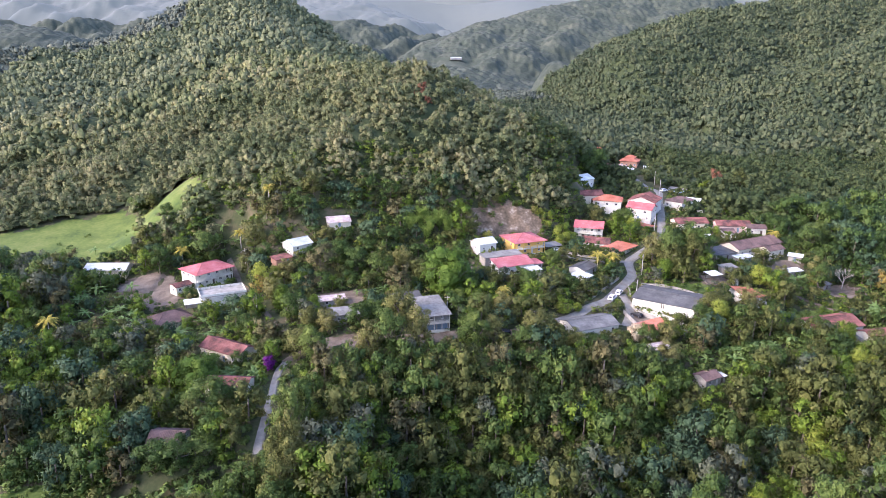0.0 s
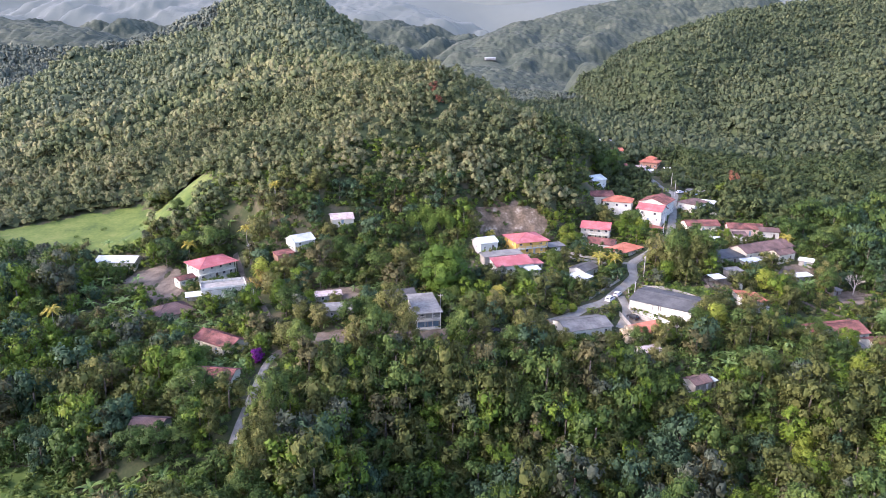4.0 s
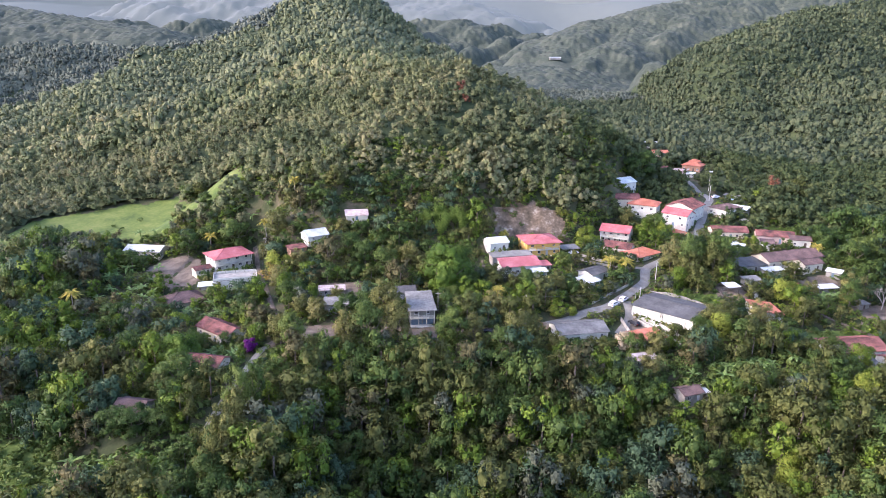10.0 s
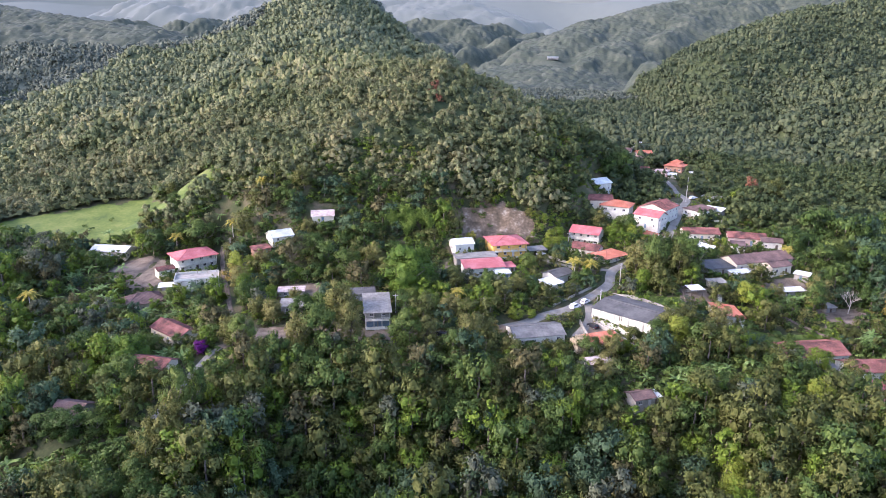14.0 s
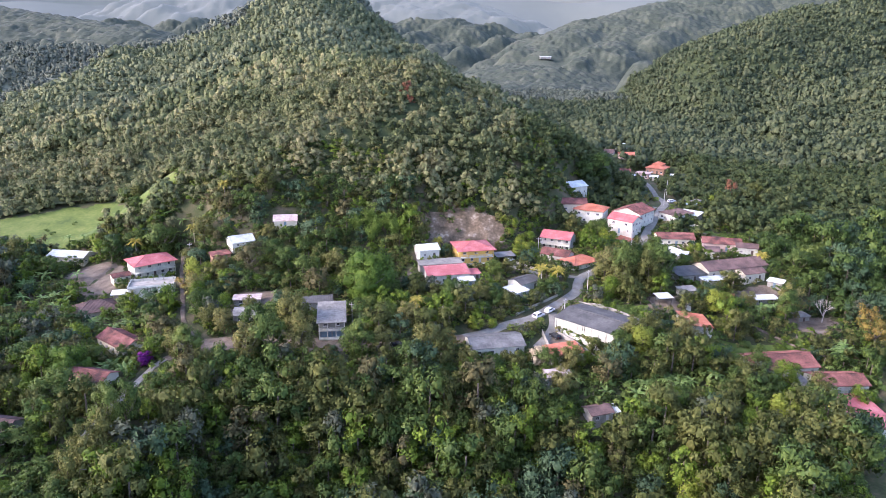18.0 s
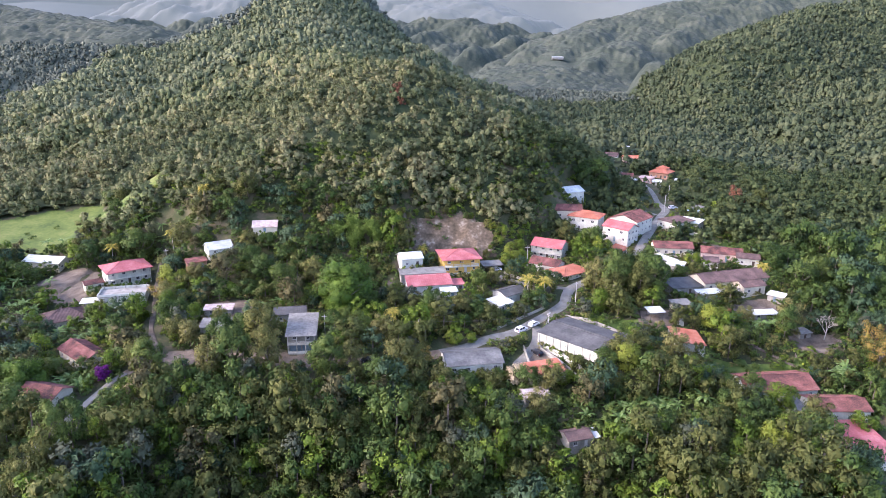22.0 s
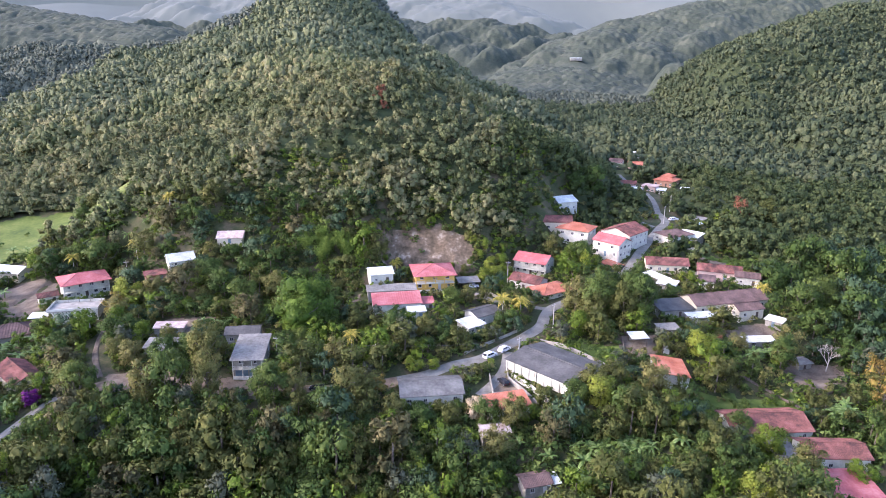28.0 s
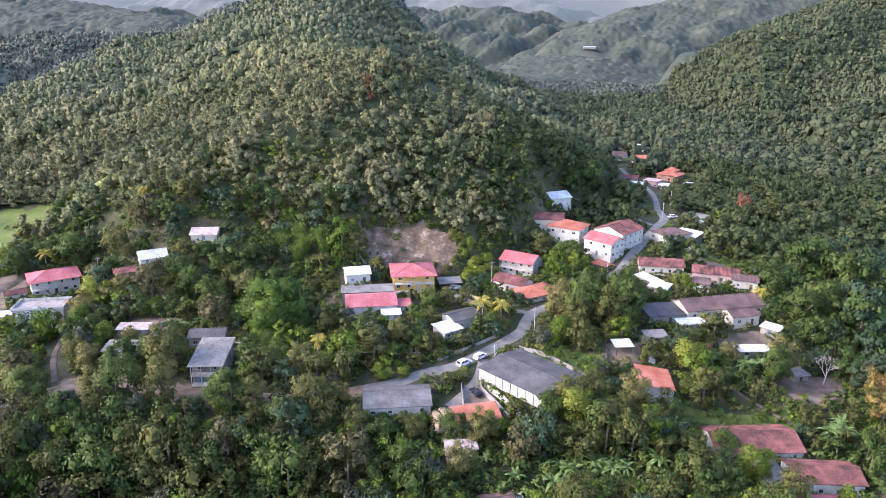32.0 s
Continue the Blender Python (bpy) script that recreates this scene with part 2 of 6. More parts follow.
POLE = material("weathered_pole", [(0.34, 0.32, 0.29), (0.48, 0.46, 0.43)], 0.8, 0.85, fine=4)



# far mountains at the valley's end, their haze put in as a glow
HAZE = bpy.data.materials.new("haze_glow_backdrop")
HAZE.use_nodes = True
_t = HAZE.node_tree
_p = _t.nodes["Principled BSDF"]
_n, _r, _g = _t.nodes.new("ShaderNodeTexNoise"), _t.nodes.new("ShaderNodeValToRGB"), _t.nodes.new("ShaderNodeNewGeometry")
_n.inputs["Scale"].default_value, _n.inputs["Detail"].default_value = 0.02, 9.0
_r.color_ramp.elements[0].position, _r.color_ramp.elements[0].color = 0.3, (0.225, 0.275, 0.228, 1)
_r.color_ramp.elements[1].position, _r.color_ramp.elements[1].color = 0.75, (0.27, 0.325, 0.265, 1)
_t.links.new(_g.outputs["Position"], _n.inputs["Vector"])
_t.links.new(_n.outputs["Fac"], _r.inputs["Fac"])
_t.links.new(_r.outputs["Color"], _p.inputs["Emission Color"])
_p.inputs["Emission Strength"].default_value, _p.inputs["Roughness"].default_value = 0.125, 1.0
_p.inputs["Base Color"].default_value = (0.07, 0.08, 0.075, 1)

# ---- terrain ----
def smooth(a, b, v):
    t = np.clip((v - a) / (b - a), 0, 1)
    return t * t * (3 - 2 * t)


def wave(x, y, f, s):
    return np.sin(x * f + s) * np.cos(y * f * 1.13 + 1.7 * s) + 0.5 * np.sin(x * f * 2.1 - y * f * 1.7 + s * 2.3)


# crest lines: two ends, the fall of the sides, the roundness of the crest
RIDGES = (
    ((20, 312, 38), (46, 395, 81), 0.54, 12),
    ((46, 395, 81), (-10, 502, 82), 0.46, 14),
    ((-10, 502, 82), (-36, 601, 104), 0.44, 16),
    ((-36, 601, 104), (-62, 720, 140), 0.44, 20),
    ((-62, 720, 138), (-72, 850, 158), 0.62, 20),
    ((-62, 715, 138), (-180, 650, 80), 0.4, 20),
    ((-180, 650, 80), (-330, 625, 34), 0.4, 20),
    ((-36, 601, 100), (-150, 530, 50), 0.4, 16),
    ((262, 700, 24), (338, 747, 88), 0.85, 14),
    ((338, 747, 88), (390, 772, 102), 0.72, 18),
    ((338, 747, 86), (318, 640, 38), 0.55, 14),
    ((318, 640, 38), (304, 540, 16), 0.5, 14),
)
FAR_RIDGES = (
    ((390, 772, 102), (490, 880, 132), 0.52, 22),
    ((490, 880, 132), (900, 1000, 190), 0.45, 30),
    ((420, 800, 98), (452, 715, 60), 0.5, 16),
    ((480, 590, 85), (350, 494, 34), 0.42, 18),
    ((480, 590, 85), (700, 700, 140), 0.42, 25),
    ((225, 1240, 50), (290, 1340, 84), 0.42, 20),
    ((290, 1340, 84), (322, 1410, 130), 0.5, 20),
    ((322, 1410, 130), (484, 1480, 166), 0.46, 25),
    ((360, 1250, 82), (400, 1390, 132), 0.5, 16),
    ((484, 1480, 166), (800, 1600, 230), 0.42, 40),
    ((-180, 900, 40), (-366, 1043, 108), 0.4, 30),
    ((-366, 1043, 108), (-700, 1150, 150), 0.4, 40),
    ((-700, 1150, 150), (-1300, 1300, 190), 0.4, 50),
    ((-60, 1500, 60), (60, 1750, 190), 0.4, 50),
    ((60, 1750, 190), (-500, 1900, 240), 0.4, 60),
)


def raw_height(x, y):
    z = 9 + np.where(y > 235, 0.085, 0.11) * (np.clip(y, 60, 400) - 235) + 0.02 * (np.clip(x, -250, 300) - 100)
    z = z + 0.012 * np.maximum(y - 400, 0) - 0.09 * np.clip(x - 215, 0, 110) * smooth(330, 420, y)
    z = z - 17 * np.exp(-(((y - 150) / 27) ** 2)) * smooth(0, 30, x) * (1 - smooth(118, 148, x))
    z = z + 9 * (1 - smooth(100, 150, y)) * (1 - smooth(-40, 10, x)) - 30 * (1 - smooth(-60, 95, y))
    z = z + 0.5 * wave(x, y, 0.06, 1.0)
    base = z
    tops = [z]
    for (x0, y0, z0), (x1, y1, z1), slope, r in RIDGES + FAR_RIDGES:
        dx, dy = x1 - x0, y1 - y0
        t = np.clip(((x - x0) * dx + (y - y0) * dy) / (dx * dx + dy * dy), 0, 1)
        d = np.hypot(x - x0 - t * dx, y - y0 - t * dy)
        # the ridges on both sides fall off more steeply to the valley
        steep = 1 + 0.6 * smooth(-70, 40, x) * (max(x0, x1) < -30) + 0.9 * smooth(335, 235, x) * (min(x0, x1) > 315 and y0 < 1100)
        gully = steep * (1 + 0.13 * wave(x, y, 0.035, z0))
        tops.append(z0 + t * (z1 - z0) - slope * gully * (np.sqrt(d * d + r * r) - r))
    tops = np.stack(tops)
    m = tops.max(0)
    z = m + 3 * np.log(np.exp((tops - m) / 3).sum(0))
    # the hills rise only behind the houses
    foot = np.interp(x, (-120, -80, -60, -10, 6, 30, 60, 66, 100, 118, 140, 170, 186, 230), (120, 200, 290, 260, 264, 270, 272, 279, 289, 303, 345, 400, 380, 200))
    cap = base + 2.5 + 0.64 * np.maximum(y - foot, 0)
    z = z - 2.5 * np.logaddexp(0, (z - cap) / 2.5)
    # the dug bank behind the yellow house
    bank = 16.5 + 0.85 * (y - 288) + 0.7 * wave(x, y, 0.3, 2.0)
    k = smooth(58, 66, x) * (1 - smooth(90, 97, x)) * smooth(280, 287, y) * (1 - smooth(300, 306, y))
    return z + k * (np.minimum(z, bank) - z)


PADS = []


def height(x, y):
    """The ground's height: the slopes, levelled where houses stand and roads run."""
    x, y = np.asarray(x, float), np.asarray(y, float)
    z = raw_height(x, y)
    if PADS:
        num, den = np.zeros_like(z), np.full_like(z, 0.08)
        for px, py, dz, r in PADS:
            w = np.exp(-((np.hypot(x - px, y - py) / r) ** 2))
            num, den = num + w * dz, den + w
        z = z + num / den
    return z


def pad(x, y, z, r=9.0):
    PADS.append((x, y, z - float(raw_height(np.float64(x), np.float64(y))), r))


# roads: name, ground, width, then corners (x, y, z) of the middle line
ROADS = (
    ("street", "c", 4.8, ((182, 372, 21.5), (182, 357, 21.5), (177, 346, 21), (171, 333, 20.2), (163, 315, 19.2), (155, 298, 17.6), (149, 286.5, 16.6), (141, 277.5, 15.7), (131, 269.5, 14.6), (124, 263, 13.7), (121.2, 256.3, 13), (119.5, 250, 12.3), (114, 243.5, 11), (108.3, 238, 10.1), (101, 230.5, 9.3), (93, 226.5, 8.8), (86, 221.5, 8.0), (78, 217.5, 7.8))),
    ("dirt_road", "d", 4.6, ((78, 217.5, 7.8), (68, 213, 7.8), (58, 210.5, 8), (46, 211, 8.1), (36, 211, 8.1), (20, 212, 7.8), (3, 212, 7.4), (-8, 208, 6.8), (-13, 203, 6.2))),
    ("lane", "c", 3.0, ((-13, 203, 6.2), (-14.8, 198, 5.8), (-15.8, 188, 5.4), (-17, 171, 5.0), (-18.3, 158, 5.0))),
    ("dirt_track", "d", 2.2, ((-39, 293, 11.6), (-36, 283, 10.3), (-32, 270, 9.3), (-24, 249, 8.2), (-16.5, 229, 7.7), (-7, 214, 7.2))),
    ("yard_road", "c", 4.0, ((109, 235, 9.2), (108, 226, 8.0), (105, 219, 7.3), (101, 213, 6.6))),
    ("driveway", "c", 2.6, ((123, 262, 13.5), (118, 262.6, 13.6), (112, 263.3, 13.8), (106, 266.2, 14), (99, 271.6, 14.3), (95, 276.5, 14.8))),
    ("hill_lane", "c", 2.6, ((175, 347, 21), (168, 356, 22), (160, 366, 23.5))),
    ("upper_street", "c", 3.6, ((182, 372, 21.5), (184, 388, 22), (185, 405, 22.3), (184, 425, 22.6), (180, 440, 23), (178, 460, 23.6))),
)
for _n, _g, _w, pts in ROADS:
    for (x0, y0, z0), (x1, y1, z1) in zip(pts, pts[1:]):
        k = max(1, round(math.hypot(x1 - x0, y1 - y0) / 7))
        for i in range(k):
            pad(x0 + (x1 - x0) * i / k, y0 + (y1 - y0) * i / k, z0 + (z1 - z0) * i / k, 6.5)

# ---- houses: middle x, y, ground z, turn, width, depth, eaves height, roof, its rise, materials, label ----
KEEP_OUT = []
HOUSES = {}


def spec(key, x, y, z, turn, w, d, h, roof, rise, wall, cover, label, **more):
    HOUSES[key] = dict(x=x, y=y, z=z, turn=turn, w=w, d=d, h=h, roof=roof, rise=rise, wall=wall, cover=cover, label=label, **more)
    pad(x, y, z, max(7.0, 0.55 * max(w, d)))
    KEEP_OUT.append((x, y, math.cos(radians(turn)), math.sin(radians(turn)), w / 2 + 1.2, d / 2 + 1.2))


spec("red_hip", -45.2, 274.2, 9.6, 39, 15, 11.6, 5.6, "hip", 2.2, WHITE, R_RED, "white two-storey house with balcony and red hipped roof", storeys=2, front=4, side=3, balcony=True, over=0.9)
spec("unfinished", -37.5, 255.5, 7.6, 15, 15.5, 8.5, 3.9, "flat", 0, WHITE, RAW, "unfinished pale building with parapet round its flat roof slab", front=3, side=2, over=0.3, parapet=True)
spec("white_awning", -46, 249.6, 7.9, 15, 7, 4, 2.4, "open", 0.3, RAW, R_WHITE, "open awning of bright sheets beside the cement building", front=0, side=0)
spec("annex", -53.6, 264.9, 9.2, 40, 6.2, 4.6, 2.6, "gable", 0.9, CREAMW, R_TILE, "small cream annex with clay tile roof", front=1, side=1)
spec("brown_left", -54.5, 245.5, 2.9, 35, 13.5, 10, 3.2, "hip", 2.6, CREAMW, R_BROWN, "low house with wide brown clay tile hipped roof", front=3, side=2, over=0.8)
spec("rust_left", -31, 214, 4.4, -38, 16, 8, 3.0, "gable", 2.0, CREAMW, R_TILE, "low house with weathered red clay tile roof", front=3, side=1)
spec("red_left", -27.5, 187.5, 5.2, -15, 11.5, 7, 3.0, "gable", 1.6, CREAMW, R_TILE, "small house with red tile roof among trees", front=2, side=1)
spec("brown_low", -39.5, 164, 3.6, -12, 8, 6.5, 2.7, "gable", 1.5, RAW, R_BROWN, "low hut with dull brown tile roof among trees", front=2, side=1)
spec("long_white", -85.5, 290.5, 9.0, -8, 16, 8.5, 3.2, "gable", 1.5, CREAMW, R_WHITE, "long low house with bright metal roof beside a meadow", front=3, side=2)
spec("white_small", -10.5, 279.5, 19.8, 34, 9, 7.5, 2.4, "gable", 2.0, WHITE, R_WHITE, "small white house with bright metal roof on the slope", front=1, side=1)
spec("red_low", -16.5, 271.5, 16.6, 34, 7, 4, 2.2, "shed", 0.6, BRICKW, R_TILE, "low lean-to with red tile roof below a white house", front=1, side=0)
spec("rust_hill", 6, 288.5, 27.0, 10, 9, 8, 1.9, "gable", 1.6, CREAMW, R_RUST, "small house with rusty metal roof high on the slope", front=2, side=1)
spec("zinc_shed", 6, 226.5, 9.4, 6, 8.6, 5.6, 2.8, "shed", 0.7, RAW, R_ZINC, "grey shed with zinc lean-to roof", front=1, side=1)
spec("workshop", 2, 241, 9.6, 8, 9, 4, 2.4, "shed", 0.4, RAW, R_RUST, "open hut with rusty sheet roof in a bare yard", front=1, side=0)
spec("stilt", 35, 221.5, 8.2, 8, 8.2, 14, 5.6, "shed", 1.6, RAW, R_ZINC, "grey two-storey house with zinc roof above garage doors", storeys=2, front=2, side=2, garage=True, balcony=True, over=0.6)
spec("grey_back", 27.5, 236.5, 10.2, 12, 10, 6.5, 3.0, "gable", 1.3, RAW, R_GREY, "grey house with dark sheet roof behind trees", front=2, side=1)
spec("yellow", 82.6, 278.1, 15.4, 13, 13.6, 13, 5.6, "hip", 2.0, YELLOW, R_RED, "yellow two-storey house with arched balcony and red hipped roof", storeys=2, front=3, side=2, balcony=True, arches=True, over=0.9)
spec("red_long", 72.4, 257, 13.4, 14.5, 15.6, 6.6, 3.4, "shed", 1.8, WHITE, R_RED, "long white house with red sheet roof", front=3, side=1, over=0.4)
spec("grey_long", 69.6, 264.8, 14.9, 13, 16.2, 5.2, 3.4, "shed", 0.5, RAW, R_ZINC, "long shed with dull zinc roof", front=2, side=0)
spec("red_porch", 82, 259.5, 13.6, 14, 4.6, 5, 2.6, "shed", 0.4, RAW, R_RED, "small porch with red sheet roof", front=1, side=0)
spec("white_lean", 79.5, 252.4, 13.0, 14, 5.4, 3.2, 2.6, "shed", 0.5, WHITE, R_WHITE, "white lean-to with bright metal roof", front=1, side=0)
spec("white_behind", 64.4, 273.2, 18.2, 20, 8, 7, 3.2, "gable", 1.6, WHITE, R_WHITE, "small white house with bright metal gabled roof", front=1, side=1)
spec("car_shelter", 95.3, 278.9, 14.9, 15, 7.2, 5.2, 2.4, "open", 0.3, RAW, R_ZINC, "open car shelter with zinc roof on posts", front=0, side=0)
spec("grey_mixed", 101, 255.5, 11.6, 40, 9.5, 7, 3.0, "gable", 1.2, WHITE, R_GREY, "low white house with dark patched sheet roof", front=1, side=1)
spec("white_mixed", 97.5, 247.5, 11.0, 40, 6.6, 6, 2.6, "shed", 0.7, WHITE, R_WHITE, "white lean-to with bright metal roof", front=1, side=1)
spec("tile_pair", 117, 282.4, 14, -30, 11.5, 7.5, 3.0, "gable", 1.8, WHITE, R_TILE, "white house with weathered red tile roof", front=2, side=1)
spec("orange_pair", 124.7, 276, 13.4, -55, 9, 13, 2.7, "hip", 1.8, WHITE, R_ORANGE, "white house with orange tile roof and porch", front=2, side=1, over=0.7)
spec("red_gable", 119.8, 298.6, 14.6, -25, 12.5, 10, 5.2, "gable", 2.2, WHITE, R_RED, "white two-storey house with red gabled roof and veranda", storeys=2, front=4, side=2, balcony=True)
spec("metal_gable", 134.6, 351, 27.6, 28, 9.5, 9, 4.0, "gable", 1.9, WHITE, R_WHITE, "white house with bright metal gabled roof", front=2, side=2)
spec("brown_gable", 130.5, 328, 24.6, 0, 11.5, 8, 3.4, "gable", 2.0, CREAMW, R_TILE, "cream house with weathered brown tile roof", front=2, side=1)
spec("orange_white", 138, 322.3, 20.6, -26, 13, 10, 6.0, "hip", 2.0, WHITE, R_ORANGE, "white two-storey house with orange hipped roof", storeys=2, front=3, side=2, over=0.6)
spec("row_house", 157.5, 322.5, 20.2, -40, 13, 14.5, 5.6, "gable", 2.4, WHITE, R_TILE, "white two-storey row house with red tile roof along the street", storeys=2, front=3, side=4)
spec("low_white", 150.8, 311.5, 18.8, -42, 12, 8.5, 5.6, "gable", 2.2, WHITE, R_RED, "white two-storey house with red gabled roof by the street", storeys=2, front=2, side=3)
spec("low_annex", 150.2, 303.4, 14.6, -60, 7, 5.4, 2.6, "gable", 0.9, RAW, R_ORANGE, "small annex with orange tile roof by the street", front=1, side=1)
spec("brown_right", 178.5, 327, 20.6, -58, 9.5, 12, 3.2, "hip", 1.8, WHITE, R_BROWN, "cream house with brown tile roof behind a wall", front=2, side=1)
spec("metal_right", 185.8, 329.5, 20.2, -40, 9, 6.5, 2.6, "shed", 0.8, RAW, R_WHITE, "open shelter with bright metal roof", front=1, side=0)
spec("tile_row", 169.5, 299.5, 16.8, -4, 15, 8.5, 3.0, "gable", 1.7, CREAMW, R_TILE, "long cream house with faded red tile roof", front=4, side=1)
spec("tile_row_far", 187, 292.5, 16.6, -14, 15, 7.5, 3.0, "gable", 1.7, PINKW, R_TILE, "long house with faded pink tile roof", front=3, side=1)
spec("small_white_end", 195.2, 286.6, 16.4, -16, 8, 6, 3.0, "gable", 1.2, WHITE, R_BROWN, "small cream house with brown roof and one window", front=1, side=1)
spec("small_white_mid", 180.2, 283.5, 15.6, -14, 5, 5, 3.0, "shed", 0.8, WHITE, R_BROWN, "small white outhouse with brown roof", front=1, side=0)
spec("white_roofs", 166, 281, 15.0, -30, 6, 4.5, 2.6, "shed", 0.7, RAW, R_WHITE, "shelter with bright white metal roof", front=1, side=0)
spec("white_strip", 163.5, 287, 15.4, -60, 10, 3, 2.6, "shed", 0.5, RAW, R_WHITE, "narrow shelter with bright metal roof", front=1, side=0)
spec("long_tile", 181.5, 268, 14.4, 19, 27, 10, 3.0, "gable", 2.2, CREAMW, R_BROWN, "long low house with dark brown clay tile roof", front=5, side=1)
spec("tile_wing", 186.5, 261, 14.0, 19, 9, 6, 3.0, "gable", 1.4, CREAMW, R_BROWN, "cream wing with brown tile gable", front=1, side=1)
spec("dark_shed", 164, 262, 13.6, 15, 13, 8, 2.6, "shed", 1.0, RAW, R_GREY, "low shed with dark sheet roof", front=2, side=1)
spec("white_low", 170.5, 255.5, 13.2, 15, 8, 3.4, 2.4, "shed", 0.4, RAW, R_WHITE, "lean-to with bright sheet roof", front=1, side=0)
spec("white_tilt", 194, 255, 13.0, -40, 5, 3.6, 2.2, "shed", 0.4, RAW, R_WHITE, "small hut with bright sheet roof", front=0, side=0)
spec("hall", 121.9, 223.4, 10.5, -42, 21.5, 16.5, 1.9, "hall", 1.3, WHITE, R_GREY, "long white hall with dark grey sheet roof", front=6, side=3, over=0.5)
spec("grey_hip", 87.5, 212.5, 6.2, 12, 16.5, 10.5, 2.8, "gable", 1.7, WHITE, R_MID, "low white building with patched grey sheet roof", front=3, side=2, over=0.5)
spec("orange_low", 108.3, 206.4, 5.6, 20, 11, 6.0, 3.0, "shed", 1.0, WHITE, R_ORANGE, "low building with orange sheet roof", front=2, side=1)
spec("tile_shack", 105, 198, 2.0, 15, 7, 5, 3.4, "gable", 1.0, RAW, R_RUST, "grey shack below the orange roof", front=1, side=1)
spec("white_shack", 148, 239.5, 12.3, 10, 4.6, 4, 2.3, "open", 0.3, RAW, R_WHITE, "open hut with white sheet roof in a bare yard", front=0, side=0)
spec("grey_hut", 158.5, 247, 12.6, 10, 6, 4, 2.0, "shed", 0.4, RAW, R_ZINC, "low hut with dull sheet roof", front=0, side=0)
spec("orange_field", 154.6, 226, 7.6, -2, 8.6, 11.5, 3.2, "shedb", 1.2, WHITE, R_ORANGE, "white house with orange sheet roof", front=1, side=2, over=0.4)
spec("long_rust", 174.6, 207.6, 2.6, 8, 20.5, 11.5, 2.8, "gable", 2.2, WHITE, R_TILE, "long house with weathered red clay tile roof", front=4, side=2, over=0.5)
spec("white_tile", 186.4, 195.2, 2.0, 2, 14.6, 8.6, 3.5, "gable", 1.6, WHITE, R_TILE, "white house with mossy red clay tile roof", front=3, side=1, over=0.5)
spec("zinc_lean", 175.4, 195.4, 1.8, 3, 4.6, 8, 2.4, "shed", 0.8, RAW, R_ZINC, "dark lean-to with worn zinc roof", front=1, side=0)
spec("red_bottom", 184.8, 180.6, -0.6, 5, 13.4, 16, 3.0, "shed", 1.4, WHITE, R_RED, "white house with bright red sheet roof", front=3, side=1, over=0.6)
spec("brown_small", 114.5, 182, -0.6, 20, 6.5, 5, 2.6, "gable", 1.1, RAW, R_BROWN, "small hut with brown tile roof beside banana plants", front=1, side=0)
spec("metal_small", 118.4, 182.6, -0.4, 20, 2.8, 3.4, 2.2, "shed", 0.4, RAW, R_WHITE, "tiny lean-to with bright metal roof", front=0, side=0)
spec("hut_circle", 197, 240, 5.6, 20, 4.5, 3.5, 2.2, "shed", 0.4, RAW, R_ZINC, "small hut with zinc sheets beside a bare patch", front=0, side=0)
spec("hut_banana", 186, 246, 9.6, 8, 9, 3.2, 2.3, "shed", 0.4, RAW, R_WHITE, "low hut with pale sheets beside banana plants", front=1, side=0)
spec("tile_far", 200.5, 437, 22.4, -35, 11, 10, 3.6, "hip", 2.2, BRICKW, R_ORANGE, "brick house with orange hipped tile roof", front=3, side=2, over=0.6)
spec("tile_far_top", 201.5, 438.5, 25.6, -35, 6, 5, 2.2, "hip", 1.4, BRICKW, R_ORANGE, "small upper storey with orange tile roof", front=1, side=1)
spec("pink_far", 190, 429, 20.6, -30, 7.5, 7, 3.4, "flat", 0, PINKW, PINKW, "faded pink flat-roofed house", front=2, side=1)
spec("row_far", 177.5, 432, 21.6, -14, 10, 6.5, 3.0, "gable", 1.2, PINKW, R_TILE, "faded pink house with tile roof", front=2, side=1)
spec("white_far", 179.5, 423, 20.4, -14, 8, 5, 2.8, "shed", 0.5, WHITE, R_WHITE, "white house with bright metal roof", front=1, side=1)
spec("white_far_b", 194.5, 423, 20.2, -20, 4.5, 4.5, 2.6, "shed", 0.5, WHITE, R_WHITE, "small white shed with bright roof", front=1, side=0)
spec("white_far_c", 208, 427, 20.4, -20, 4, 4, 2.4, "shed", 0.5, WHITE, R_WHITE, "small white shed among trees", front=1, side=0)
spec("blue_huts", 198, 366, 18.6, -40, 9, 5, 2.4, "shed", 0.5, BLUEW, R_ZINC, "pale blue hut with zinc roof", front=1, side=0)
spec("orange_top", 191.5, 479, 24.6, 0, 10, 8, 2.6, "gable", 1.6, PINKW, R_ORANGE, "house with orange tile roof up the valley", front=2, side=1)
spec("white_top", 180, 484, 25, -20, 8, 8, 3.0, "gable", 1.8, WHITE, R_BROWN, "white gabled house up the valley", front=1, side=1)
spec("metal_top", 195, 512, 26, -25, 9, 7, 3.0, "shed", 0.8, WHITE, R_WHITE, "house with bright metal roof up the valley", front=1, side=1)
spec("white_edge", 163, 474, 25.4, -10, 7, 5, 2.6, "shed", 0.6, WHITE, R_WHITE, "small white house up the valley", front=1, side=0)
spec("brown_edge", 160, 492, 27, -10, 9, 6, 2.6, "gable", 1.2, BRICKW, R_BROWN, "brown house up the valley at the wood's edge", front=1, side=0)
pad(231, 1212, 71, 75.0)
spec("far_shed", 231, 1212, 72, 5, 18, 6, 1.9, "gable", 0.8, RAW, R_WHITE, "long low shed with bright roof on a far hillside", front=3, side=1)


